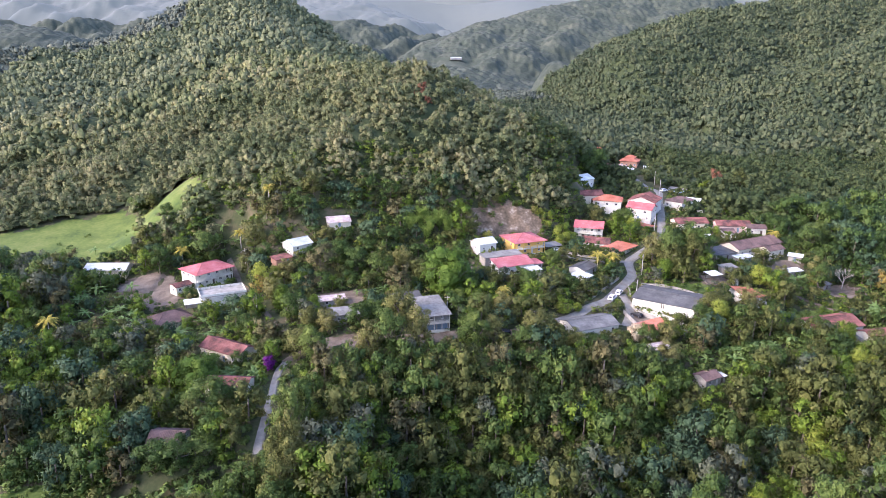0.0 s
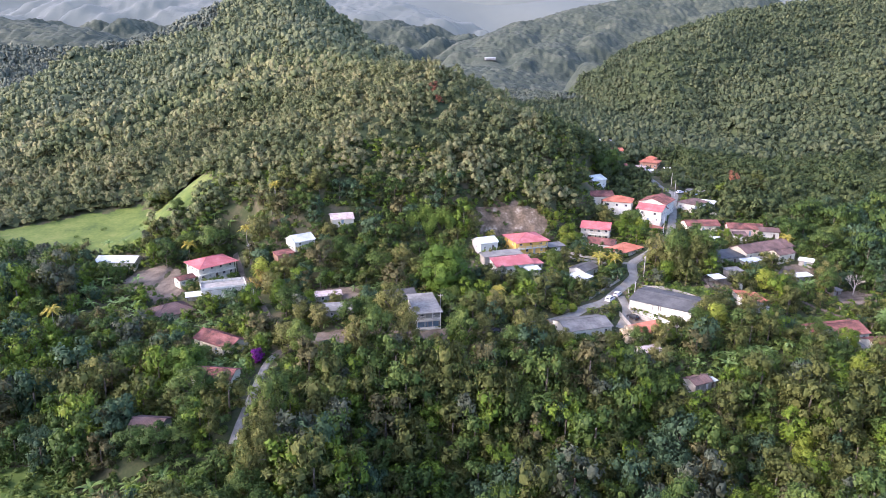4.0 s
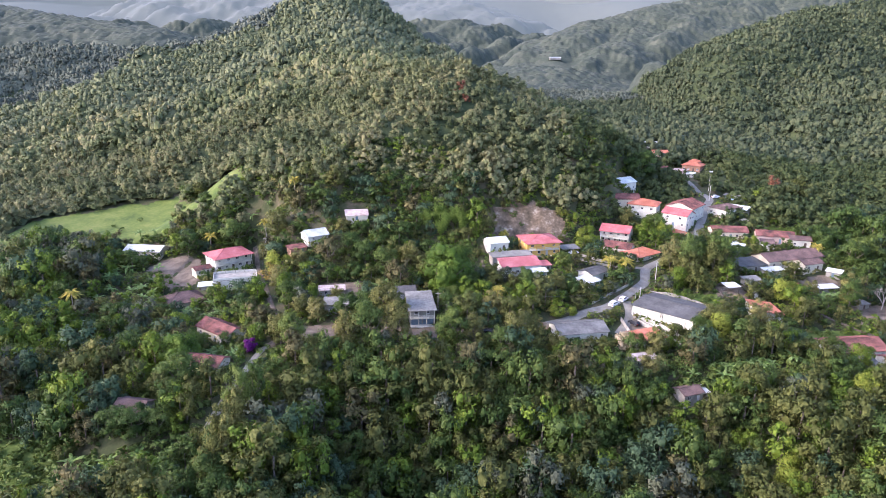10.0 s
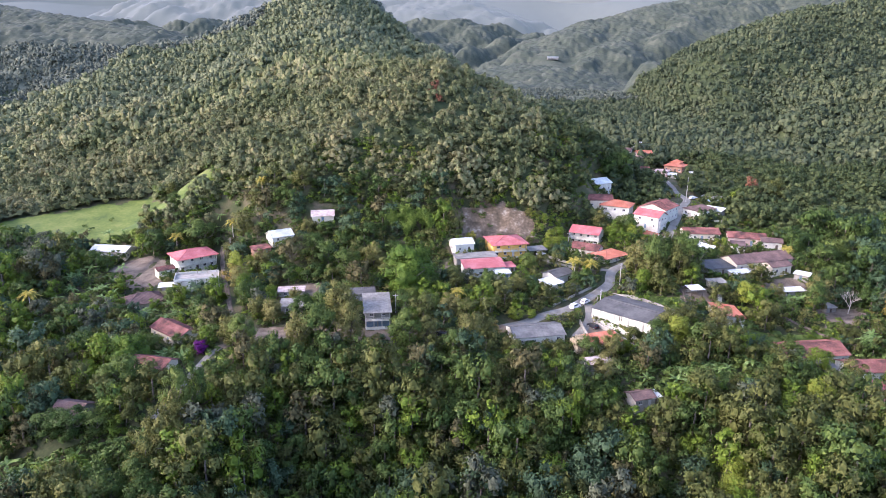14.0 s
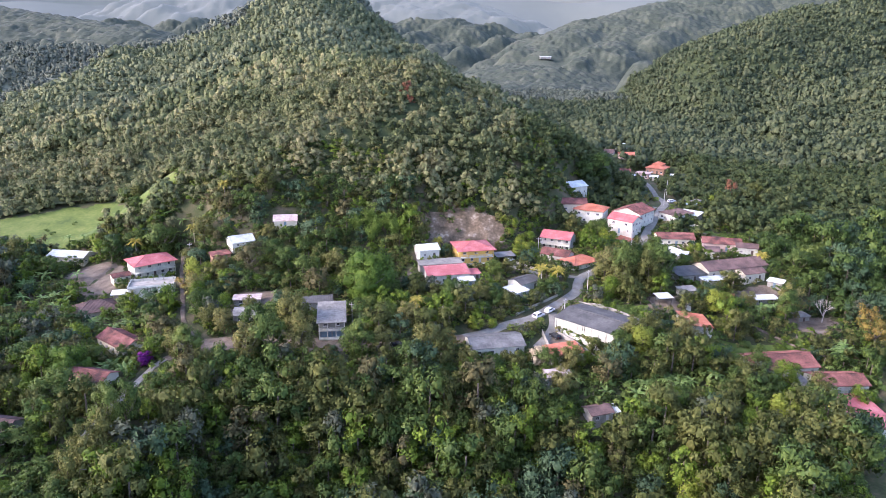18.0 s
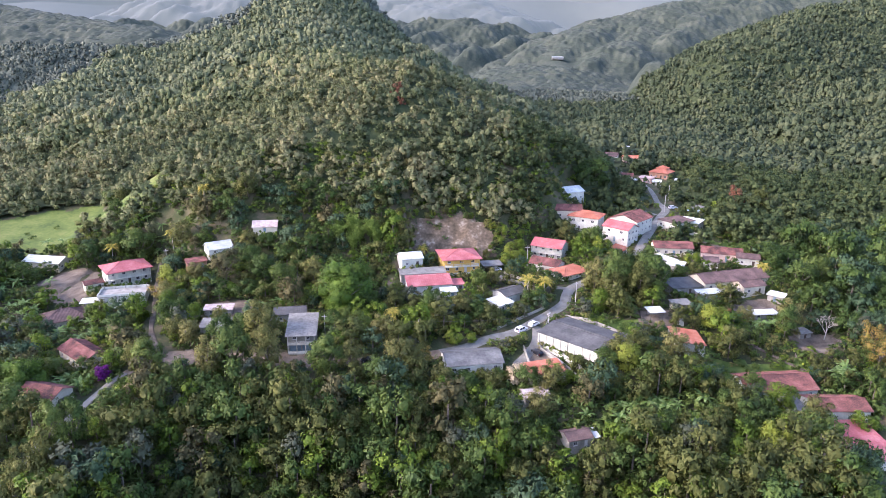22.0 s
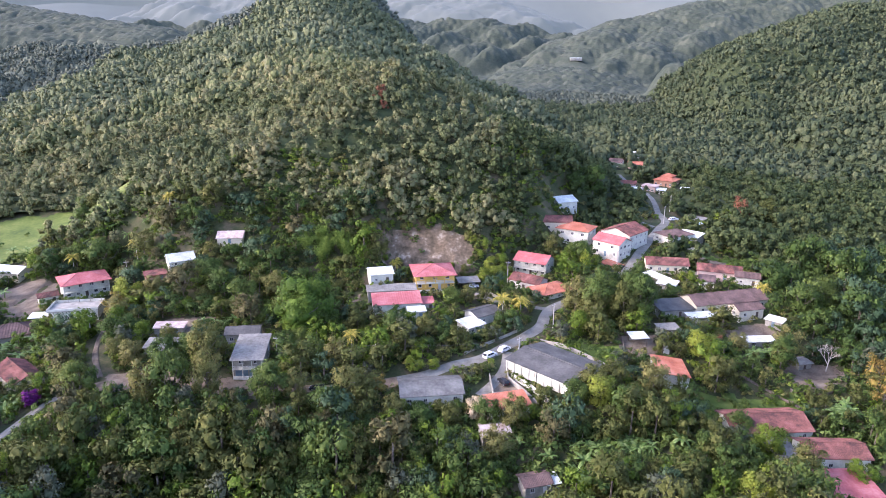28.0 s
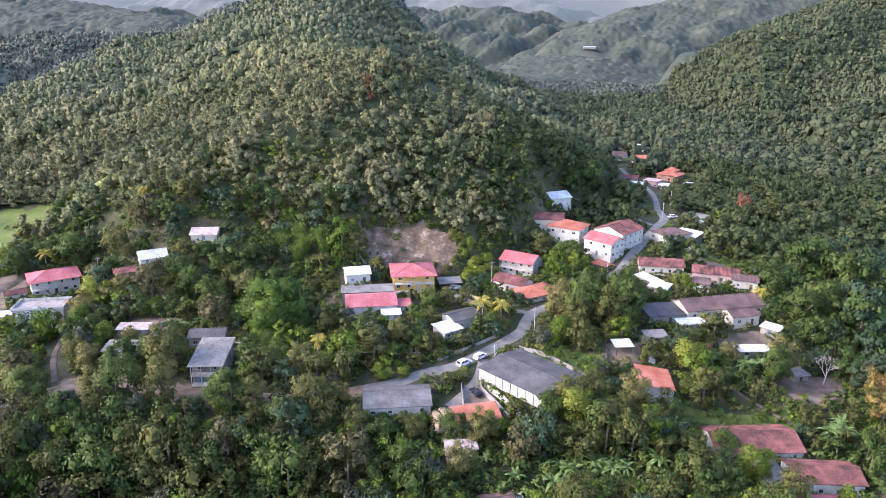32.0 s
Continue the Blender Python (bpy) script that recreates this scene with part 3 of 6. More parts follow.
class Mesh:
    """A list of corners and faces, with boxes and strips to fill it."""

    def __init__(self):
        self.v, self.f = [], []

    def face(self, *pts):
        k = len(self.v)
        self.v += [tuple(p) for p in pts]
        self.f.append(tuple(range(k, k + len(pts))))

    def box(self, x0, y0, z0, x1, y1, z1):
        k = len(self.v)
        self.v += [(x0, y0, z0), (x1, y0, z0), (x1, y1, z0), (x0, y1, z0), (x0, y0, z1), (x1, y0, z1), (x1, y1, z1), (x0, y1, z1)]
        self.f += [tuple(k + i for i in q) for q in ((0, 3, 2, 1), (4, 5, 6, 7), (0, 1, 5, 4), (1, 2, 6, 5), (2, 3, 7, 6), (3, 0, 4, 7))]

    def tube(self, a, b, r0, r1, sides=6):
        a, b = Vector(a), Vector(b)
        q = (b - a).to_track_quat("Z", "Y")
        k = len(self.v)
        for c, r in ((a, r0), (b, r1)):
            for i in range(sides):
                an = 2 * math.pi * i / sides
                self.v.append(tuple(c + q @ Vector((r * math.cos(an), r * math.sin(an), 0))))
        for i in range(sides):
            j = (i + 1) % sides
            self.f.append((k + i, k + j, k + sides + j, k + sides + i))
        self.f.append(tuple(k + i for i in range(sides - 1, -1, -1)))
        self.f.append(tuple(k + sides + i for i in range(sides)))

    def data(self, name, mat):
        me = bpy.data.meshes.new(name)
        me.from_pydata(self.v, [], self.f)
        me.materials.append(mat)
        me.update()
        return me


def part(name, mesh, mat, parent, label=""):
    ob = new(name, mesh.data(name, mat) if isinstance(mesh, Mesh) else mesh)
    ob.parent = parent
    if label:
        tagged(ob, label)
    return ob


def empty(name, x, y, z, turn=0.0):
    ob = new(name)
    ob.matrix_world = pose(x, y, z, 0, 0, turn)
    ob.empty_display_size = 0.2
    return ob


def wall_mesh(length, height_, openings, thick, below=1.6):
    """A wall along x from -length/2, its outer face at y = 0, with openings (u0, u1, v0, v1) through it."""
    m = Mesh()
    cuts = sorted({-length / 2, length / 2, *(u for o in openings for u in o[:2])})
    for a, b in zip(cuts, cuts[1:]):
        mid, v = (a + b) / 2, -below
        for o in sorted((o for o in openings if o[0] < mid < o[1]), key=lambda o: o[2]):
            if o[2] > v:
                m.box(a, 0, v, b, thick, o[2])
            v = o[3]
        m.box(a, 0, v, b, thick, height_)
    return m


def roof_plane(m, a, b, up, run, s0, s1, pitch, amp):
    """Strips from the eave a-b up the slope `up` (a vector as long as the slope); s0, s1: where along the eave the top edge begins and ends."""
    a, b, up = Vector(a), Vector(b), Vector(up)
    length = (b - a).length
    along = (b - a) / length
    nrm = along.cross(up).normalized()
    n = max(2, round(length / pitch))
    for i in range(n):
        u0, u1 = length * i / n, length * (i + 1) / n
        um = (u0 + u1) / 2
        top = []
        for u in (u0, um, u1):
            v = 1.0
            if s0 > 1e-6:
                v = min(v, u / s0)
            if length - s1 > 1e-6:
                v = min(v, (length - u) / (length - s1))
            top.append(max(v, 0.0))
        low = [a + along * u0, a + along * um + nrm * amp, a + along * u1]
        high = [low[j] + up * top[j] for j in range(3)]
        k = len(m.v)
        if i == 0:
            m.v += [tuple(low[0]), tuple(high[0])]
            k += 2
        m.v += [tuple(p) for p in (low[1], high[1], low[2], high[2])]
        m.f += [(k - 2, k, k + 1, k - 1), (k, k + 2, k + 3, k + 1)]


def roof_mesh(w, d, z, kind, rise, over, cover):
    """A roof over a w by d house with its eaves at z: ribbed sheets or tile rows on a thin slab."""
    m = Mesh()
    W, D = w / 2 + over, d / 2 + over
    tile = cover in (R_TILE, R_BROWN, R_ORANGE)
    pitch, amp = (0.42, 0.07) if tile else (0.75, 0.035)
    t = 0.12
    if kind == "flat":
        m.box(-W, -D, z, W, D, z + 0.22)
        return m
    if kind in ("shed", "open", "shedb"):
        s = -1 if kind == "shedb" else 1
        drop = rise
        if s == 1:
            roof_plane(m, (-W, -D, z + t), (W, -D, z + t), (0, 2 * D, drop), 0, 0, 2 * W, pitch, amp)
            m.face((-W, -D, z), (-W, D, z + drop), (W, D, z + drop), (W, -D, z))
            m.face((-W, -D, z), (W, -D, z), (W, -D, z + t), (-W, -D, z + t))
            m.face((-W, D, z + drop), (-W, -D, z), (-W, -D, z + t), (-W, D, z + drop + t))
            m.face((W, -D, z), (W, D, z + drop), (W, D, z + drop + t), (W, -D, z + t))
            m.face((W, D, z + drop), (-W, D, z + drop), (-W, D, z + drop + t), (W, D, z + drop + t))
        else:
            roof_plane(m, (W, -D, z + t), (W, D, z + t), (-2 * W, 0, drop), 0, 0, 2 * D, pitch, amp)
            m.face((W, -D, z), (-W, -D, z + drop), (-W, D, z + drop), (W, D, z))
            m.face((W, -D, z), (W, D, z), (W, D, z + t), (W, -D, z + t))
            m.face((-W, -D, z + drop), (W, -D, z), (W, -D, z + t), (-W, -D, z + drop + t))
        return m
    if kind == "hip":
        e = min(W, D)
        r = rise * e / e
        # long planes and end planes meet at 45 degrees in plan
        if W >= D:
            roof_plane(m, (-W, -D, z + t), (W, -D, z + t), (0, D, r), 0, D, 2 * W - D, pitch, amp)
            roof_plane(m, (W, D, z + t), (-W, D, z + t), (0, -D, r), 0, D, 2 * W - D, pitch, amp)
            roof_plane(m, (W, -D, z + t), (W, D, z + t), (-D, 0, r), 0, D, D, pitch, amp)
            roof_plane(m, (-W, D, z + t), (-W, -D, z + t), (D, 0, r), 0, D, D, pitch, amp)
        else:
            roof_plane(m, (-W, -D, z + t), (W, -D, z + t), (0, W, r), 0, W, W, pitch, amp)
            roof_plane(m, (W, D, z + t), (-W, D, z + t), (0, -W, r), 0, W, W, pitch, amp)
            roof_plane(m, (W, -D, z + t), (W, D, z + t), (-W, 0, r), 0, W, 2 * D - W, pitch, amp)
            roof_plane(m, (-W, D, z + t), (-W, -D, z + t), (W, 0, r), 0, W, 2 * D - W, pitch, amp)
        m.box(-W, -D, z - 0.02, W, D, z + 0.08)
        return m
    # gables: ridge along the longer side
    if w >= d:
        for s in (1, -1):
            roof_plane(m, (-W * s, -D * s, z + t), (W * s, -D * s, z + t), (0, D * s, rise), 0, 0, 2 * W, pitch, amp)
            m.face((-W, -D * s, z), (-W, 0, z + rise), (W, 0, z + rise), (W, -D * s, z))
            for e in (-W, W):
                m.face((e, -D * s, z), (e, 0, z + rise), (e, 0, z + rise + t), (e, -D * s, z + t))
            m.face((-W, -D * s, z), (W, -D * s, z), (W, -D * s, z + t), (-W, -D * s, z + t))
    else:
        for s in (1, -1):
            roof_plane(m, (W * s, -D * s, z + t), (W * s, D * s, z + t), (-W * s, 0, rise), 0, 0, 2 * D, pitch, amp)
            m.face((W * s, -D, z), (0, -D, z + rise), (0, D, z + rise), (W * s, D, z))
            for e in (-D, D):
                m.face((W * s, e, z), (0, e, z + rise), (0, e, z + rise + t), (W * s, e, z + t))
            m.face((W * s, -D, z), (W * s, D, z), (W * s, D, z + t), (W * s, -D, z + t))
    return m


def ridge_cap(w, d, z, kind, rise, over):
    m = Mesh()
    W, D = w / 2 + over, d / 2 + over
    zz = z + rise + 0.14
    if kind == "hip":
        e = abs(W - D)
        a, b = ((-e, 0, zz), (e, 0, zz)) if W >= D else ((0, -e, zz), (0, e, zz))
        if e > 0.3:
            m.tube(a, b, 0.14, 0.14, 6)
        for sx in (-1, 1):
            for sy in (-1, 1):
                top = (sx * e, 0, zz) if W >= D else (0, sy * e, zz)
                m.tube((sx * W, sy * D, z + 0.12), top, 0.12, 0.12, 5)
    elif w >= d:
        m.tube((-W, 0, zz), (W, 0, zz), 0.14, 0.14, 6)
    else:
        m.tube((0, -D, zz), (0, D, zz), 0.14, 0.14, 6)
    return m


def window_parts(parent, u, v, wide, tall, thick, turn_m, rnd):
    """A framed pane in an opening of the wall whose outer face turn_m lays along x."""
    m = Mesh()
    b = 0.09
    h2, y0, y1 = wide / 2, 0.02, thick - 0.02
    m.v = [(x, y, z) for y in (y0, y1) for x, z in ((-h2, 0), (h2, 0), (h2, tall), (-h2, tall), (-h2 + b, b), (h2 - b, b), (h2 - b, tall - b), (-h2 + b, tall - b))]
    for i in range(4):
        j = (i + 1) % 4
        m.f += [(i, j, 4 + j, 4 + i), (8 + j, 8 + i, 12 + i, 12 + j), (j, i, 8 + i, 8 + j), (4 + i, 4 + j, 12 + j, 12 + i)]
    win = part("window", m, FRAMEW, parent)
    win.matrix_local = turn_m @ Matrix.Translation((u, 0, v))
    g = Mesh()
    g.box(-wide / 2 + b, thick * 0.55, b, wide / 2 - b, thick * 0.55 + 0.03, tall - b)
    part("pane", g, GLASS, win)
    g = Mesh()
    g.box(-0.03, 0.04, b, 0.03, thick * 0.5, tall - b)
    part("mullion", g, FRAMEW, win)
    g = Mesh()
    g.box(-wide / 2 - 0.08, -0.08, -0.1, wide / 2 + 0.08, 0.0, -0.004)
    part("sill", g, FRAMEW, win)


def door_parts(parent, u, wide, tall, thick, turn_m, mat):
    m = Mesh()
    m.box(-wide / 2, thick * 0.4, 0.02, wide / 2, thick * 0.4 + 0.06, tall)
    for i in (-1, 1):
        m.box(i * wide / 4 - wide / 7, thick * 0.4 - 0.03, 0.3, i * wide / 4 + wide / 7, thick * 0.4, tall - 0.3)
    d = part("door", m, mat, parent)
    d.matrix_local = turn_m @ Matrix.Translation((u, 0, 0))
    h = Mesh()
    h.box(wide / 2 - 0.18, thick * 0.4 - 0.12, 1.0, wide / 2 - 0.12, thick * 0.4 - 0.03, 1.15)
    part("handle", h, STEEL, d)


def house(key, x, y, z, turn, w, d, h, roof, rise, wall, cover, label, storeys=1, front=2, side=1, over=0.45, balcony=False, arches=False, garage=False, parapet=False):
    r = random.Random(key)
    ob = tagged(empty("shelter" if roof == "open" else "house", x, y, z, turn), label, "shelter" if roof == "open" else "house")
    kind = "gable" if roof == "hall" else roof
    thick, sh = 0.22, h / storeys
    if roof == "open":
        for sx in (-1, 1):
            for sy in (-1, 1):
                m = Mesh()
                m.tube((sx * (w / 2 - 0.2), sy * (d / 2 - 0.2), -0.5), (sx * (w / 2 - 0.2), sy * (d / 2 - 0.2), h + (rise if sy > 0 else 0)), 0.09, 0.08)
                part("post", m, DARKW, ob)
        m = Mesh()
        m.box(-w / 2, d / 2 - 0.1, -0.5, w / 2, d / 2, 1.2)
        part("back_wall", m, wall, ob)
    else:
        back = balcony and 1.5 or 0.0
        sides = (
            (w, front, pose(0, -d / 2 + back, 0)),
            (d - back, side, pose(w / 2, back / 2, 0, 0, 0, 90)),
            (w, max(1, front - 1), pose(0, d / 2, 0, 0, 0, 180)),
            (d - back, side, pose(-w / 2, back / 2, 0, 0, 0, -90)),
        )
        for n, (length, count, tm) in enumerate(sides):
            if n in (1, 3):
                length = length - 2 * thick - 0.01
            high = h
            if kind == "shed" and n == 2 or kind == "shedb" and n == 3:
                high = h + rise
            opens, wins, door = [], [], None
            for s in range(storeys):
                slots = count + (1 if (n == 0 and s == 0) else 0)
                for i in range(slots):
                    u = (i + 0.5) / slots * length - length / 2 + r.uniform(-0.15, 0.15)
                    if n == 0 and s == 0 and garage:
                        continue
                    if n == 0 and s == 0 and i == slots // 2 and length > 2.4:
                        door = u
                        opens.append((u - 0.5, u + 0.5, 0, min(2.1, sh - 0.3)))
                        continue
                    if length / slots < 1.7 or sh < 2.3:
                        continue
                    ww, wt = r.choice((0.9, 1.1, 1.3)), r.choice((0.9, 1.1))
                    v = s * sh + 1.0
                    opens.append((u - ww / 2, u + ww / 2, v, v + wt))
                    wins.append((u, v, ww, wt))
            if n == 0 and garage:
                opens.append((-length / 2 + 0.4, -0.15, 0, 2.2))
                opens.append((0.15, length / 2 - 0.4, 0, 2.2))
            m = wall_mesh(length, high, opens, thick)
            o = part("wall", m, wall, ob)
            o.matrix_local = tm
            for u, v, ww, wt in wins:
                window_parts(ob, u, v, ww, wt, thick, tm, r)
            if door is not None:
                door_parts(ob, door, 1.0, min(2.1, sh - 0.3), thick, tm, r.choice((DARKW, SHUTTER, FRAMEW)))
            if n == 0 and garage:
                for a, b in ((-length / 2 + 0.4, -0.15), (0.15, length / 2 - 0.4)):
                    g = Mesh()
                    for k in range(17):
                        g.v += [(a, 0.08 + 0.03 * (k % 2), k * 0.1375), (b, 0.08 + 0.03 * (k % 2), k * 0.1375)]
                        if k:
                            g.f.append((2 * k - 2, 2 * k - 1, 2 * k + 1, 2 * k))
                    o = part("garage_door", g, SHUTTER, ob, "blue-grey roller door")
                    o.matrix_local = tm
        m = Mesh()
        m.box(-w / 2 + thick, -d / 2 + back + thick, 0, w / 2 - thick, d / 2 - thick, 0.08)
        part("floor", m, RAW, ob)
        if storeys == 2:
            m = Mesh()
            m.box(-w / 2 + thick, -d / 2 + back + thick, sh - 0.15, w / 2 - thick, d / 2 - thick, sh)
            part("upper_floor", m, RAW, ob)
        if roof == "hall":
            for i in range(9):
                m = Mesh()
                px = -w / 2 + 0.2 + (w - 0.4) * i / 8
                m.box(px - 0.2, -d / 2 - 0.22, -1.6, px + 0.2, -d / 2 - 0.004, h - 0.1)
                part("pilaster", m, WHITE, ob)
        # gable ends and the sloping tops of side walls
        def prism(name_, a, b, c, off):
            """A triangle of wall with its thickness."""
            m = Mesh()
            m.v = [a, b, c] + [tuple(p[i] + off[i] for i in range(3)) for p in (a, b, c)]
            m.f = [(0, 1, 2), (3, 5, 4), (0, 3, 4, 1), (1, 4, 5, 2), (2, 5, 3, 0)]
            part(name_, m, wall, ob)

        hw, hd = w / 2, d / 2
        if kind == "gable" and w >= d:
            for e in (-hw, hw - thick):
                prism("gable_wall", (e, -hd + back, h), (e, hd, h), (e, 0, h + rise * hd / (hd + over)), (thick, 0, 0))
        elif kind == "gable":
            for e in (-hd + back, hd - thick):
                prism("gable_wall", (-hw, e, h), (hw, e, h), (0, e, h + rise * hw / (hw + over)), (0, thick, 0))
        elif kind == "shed":
            for e in (-hw, hw - thick):
                prism("side_wall_top", (e, -hd + thick, h), (e, hd - thick, h), (e, hd - thick, h + rise * 0.95), (thick, 0, 0))
        elif kind == "shedb":
            for e in (-hd, hd - thick):
                prism("side_wall_top", (hw, e, h), (-hw + thick, e, h), (-hw + thick, e, h + rise * 0.95), (0, thick, 0))
        if balcony:
            floors = range(storeys)
            y0, y1 = -d / 2 - 0.2, -d / 2 + 1.5
            for s in floors:
                m = Mesh()
                m.box(-w / 2, y0, s * sh - 0.18 if s else -0.6, w / 2, y1, s * sh if s else 0.04)
                part("balcony_floor", m, WHITE, ob)
            n = max(4, round(w / 2.6))
            for i in range(n):
                px = -w / 2 + 0.15 + (w - 0.3) * i / (n - 1)
                m = Mesh()
                m.tube((px, y0 + 0.15, 0), (px, y0 + 0.15, h), 0.13, 0.13, 8)
                part("column", m, wall if arches else WHITE, ob)
            for i in range(n - 1):
                a = -w / 2 + 0.3 + (w - 0.3) * i / (n - 1)
                b = -w / 2 + (w - 0.3) * (i + 1) / (n - 1)
                m = Mesh()
                m.box(a, y0 + 0.1, (storeys - 1) * sh + 0.85, b, y0 + 0.2, (storeys - 1) * sh + 0.98)
                rail = part("balustrade_rail", m, WHITE, ob)
                k = max(2, round((b - a) / 0.4))
                for j in range(k):
                    q = a + (b - a) * (j + 0.5) / k
                    m = Mesh()
                    m.tube((q, y0 + 0.15, (storeys - 1) * sh), (q, y0 + 0.15, (storeys - 1) * sh + 0.85), 0.07, 0.05, 5)
                    part("baluster", m, WHITE, rail)
                if arches:
                    m = Mesh()
                    for j in range(8):
                        t0, t1 = j / 8, (j + 1) / 8
                        z0 = h - 0.9 + 0.6 * math.sin(math.pi * (t0 + t1) / 2)
                        m.box(a + (b - a) * t0, y0 + 0.06, z0, a + (b - a) * t1, y0 + 0.24, h)
                    part("arch", m, wall, ob)
    top = part("roof", roof_mesh(w, d, h, kind, rise, over, cover), cover, ob)
    if kind in ("hip", "gable"):
        part("ridge_cap", ridge_cap(w, d, h, kind, rise, over), cover, top)
    if parapet:
        W, D = w / 2 + over, d / 2 + over
        for x0, y0, x1, y1 in ((-W, -D, W, -D + 0.15), (-W, D - 0.15, W, D), (-W, -D + 0.16, -W + 0.15, D - 0.16), (W - 0.15, -D + 0.16, W, D - 0.16)):
            m = Mesh()
            m.box(x0, y0, h + 0.22, x1, y1, h + 1.05)
            part("parapet", m, WHITE, ob, "pale plastered parapet")
        for k in range(5):
            m = Mesh()
            px = -w / 2 + 0.6 + (w - 1.2) * k / 4
            m.box(px - 0.12, d / 2 - 0.5, h + 0.22, px + 0.12, d / 2 - 0.26, h + 1.5)
            part("column_stub", m, RAW, ob, "bare cement column stub")
    return ob


def build_houses():
    for key, s in HOUSES.items():
        house(key, **s)


# ---- ground, roads ----
def mesh_np(name, verts, faces, mats, shade=False, normals=None):
    me = bpy.data.meshes.new(name)
    verts, faces = np.asarray(verts, np.float32), np.asarray(faces, np.int32)
    me.vertices.add(len(verts))
    me.vertices.foreach_set("co", verts.ravel())
    k = faces.shape[1]
    me.loops.add(faces.size)
    me.loops.foreach_set("vertex_index", faces.ravel())
    me.polygons.add(len(faces))
    me.polygons.foreach_set("loop_start", np.arange(0, faces.size, k, dtype=np.int32))
    me.polygons.foreach_set("use_smooth", np.full(len(faces), shade))
    for m in mats:
        me.materials.append(m)
    me.update(calc_edges=True)
    if normals is not None:
        me.normals_split_custom_set_from_vertices(np.asarray(normals, np.float32))
    return me


def spaced(a, b, c, d, fine, coarse):
    """Places from a to d, fine between b and c, growing coarser outside."""
    mid = np.arange(b, c, fine)
    lo, hi, step = [b], [mid[-1] + fine], fine
    while lo[-1] > a:
        step = min(step * 1.1, coarse)
        lo.append(lo[-1] - step)
    step = fine
    while hi[-1] < d:
        step = min(step * 1.1, coarse)
        hi.append(hi[-1] + step)
    return np.array(lo[:0:-1] + list(mid) + hi)


def inside(x, y, corners):
    """Whether places lie in a polygon of the plan."""
    x, y = np.asarray(x, float), np.asarray(y, float)
    hit = np.zeros(x.shape, bool)
    for (ax, ay), (bx, by) in zip(corners, corners[1:] + corners[:1]):
        if ay != by:
            hit ^= ((ay > y) != (by > y)) & (x < ax + (y - ay) * (bx - ax) / (by - ay))
    return hit


MEADOW_AREA = [(-165, 305), (-160, 340), (-126, 356), (-96, 361), (-84, 345), (-76, 352), (-62, 346), (-54, 332), (-50, 318), (-70, 311), (-79, 305), (-90, 301), (-108, 296), (-137, 293)]
YARDS = [
    [(-79, 284), (-60, 281), (-50, 262), (-60, 252), (-77, 266)],
    [(141, 244), (143, 233), (153, 234), (155, 245)],
    [(-5, 216), (13, 217), (12, 207), (-4, 206)],
    [(189, 236), (198, 244), (206, 238), (206, 229), (196, 221), (189, 224)],
    [(176, 306), (186, 312), (196, 308), (192, 298), (177, 304)],
    [(-4, 250), (14, 250), (14, 233), (-4, 232)],
    [(104, 222), (112, 226), (113, 214), (103, 210)],
    [(177, 254), (192, 256), (194, 248), (178, 246)],
    [(52, 258), (58, 266), (61, 260), (57, 254)],
    [(28, 214), (42, 215), (42, 208), (28, 208)],
]
GRASSY = [
    [(-80, 161), (-62, 160), (-47, 145), (-50, 132), (-80, 130)],
    [(158, 220), (190, 222), (188, 214), (158, 213)],
    [(182, 318), (206, 312), (204, 300), (184, 308)],
    [(126, 219), (140, 228), (150, 236), (128, 242), (121, 240)],
]
gx, gy = spaced(-4500, -140, 260, 4500, 2.0, 50), spaced(-1500, 92, 420, 4500, 2.0, 50)
GX, GY = np.meshgrid(gx, gy)
GZ = height(GX, GY) - 9 * smooth(940, 1000, GY) * smooth(30, 70, np.hypot(GX - 231, GY - 1212))
n, m = len(gx), len(gy)
idx = np.arange(n * m).reshape(m, n)
quads = np.stack([idx[:-1, :-1], idx[:-1, 1:], idx[1:, 1:], idx[1:, :-1]], -1).reshape(-1, 4)
gm = mesh_np("ground", np.stack([GX, GY, GZ], -1).reshape(-1, 3), quads, [GROUND, MEADOW, UNDER_SHADED, FARCAN_SHADED, GRASS], True)
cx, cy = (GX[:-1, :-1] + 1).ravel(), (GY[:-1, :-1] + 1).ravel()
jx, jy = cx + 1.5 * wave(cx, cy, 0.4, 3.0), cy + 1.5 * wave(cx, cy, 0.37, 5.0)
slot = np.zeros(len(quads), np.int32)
# ground further off takes the foliage colours darkened for shade
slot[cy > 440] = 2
slot[cy > 960] = 3
for area in GRASSY:
    slot[inside(jx, jy, area)] = 4
slot[inside(jx, jy, MEADOW_AREA)] = 1
gm.polygons.foreach_set("material_index", slot)
ground = tagged(new("ground", gm), "green hilly valley ground with meadow and bare earth", "ground", kind="structure")


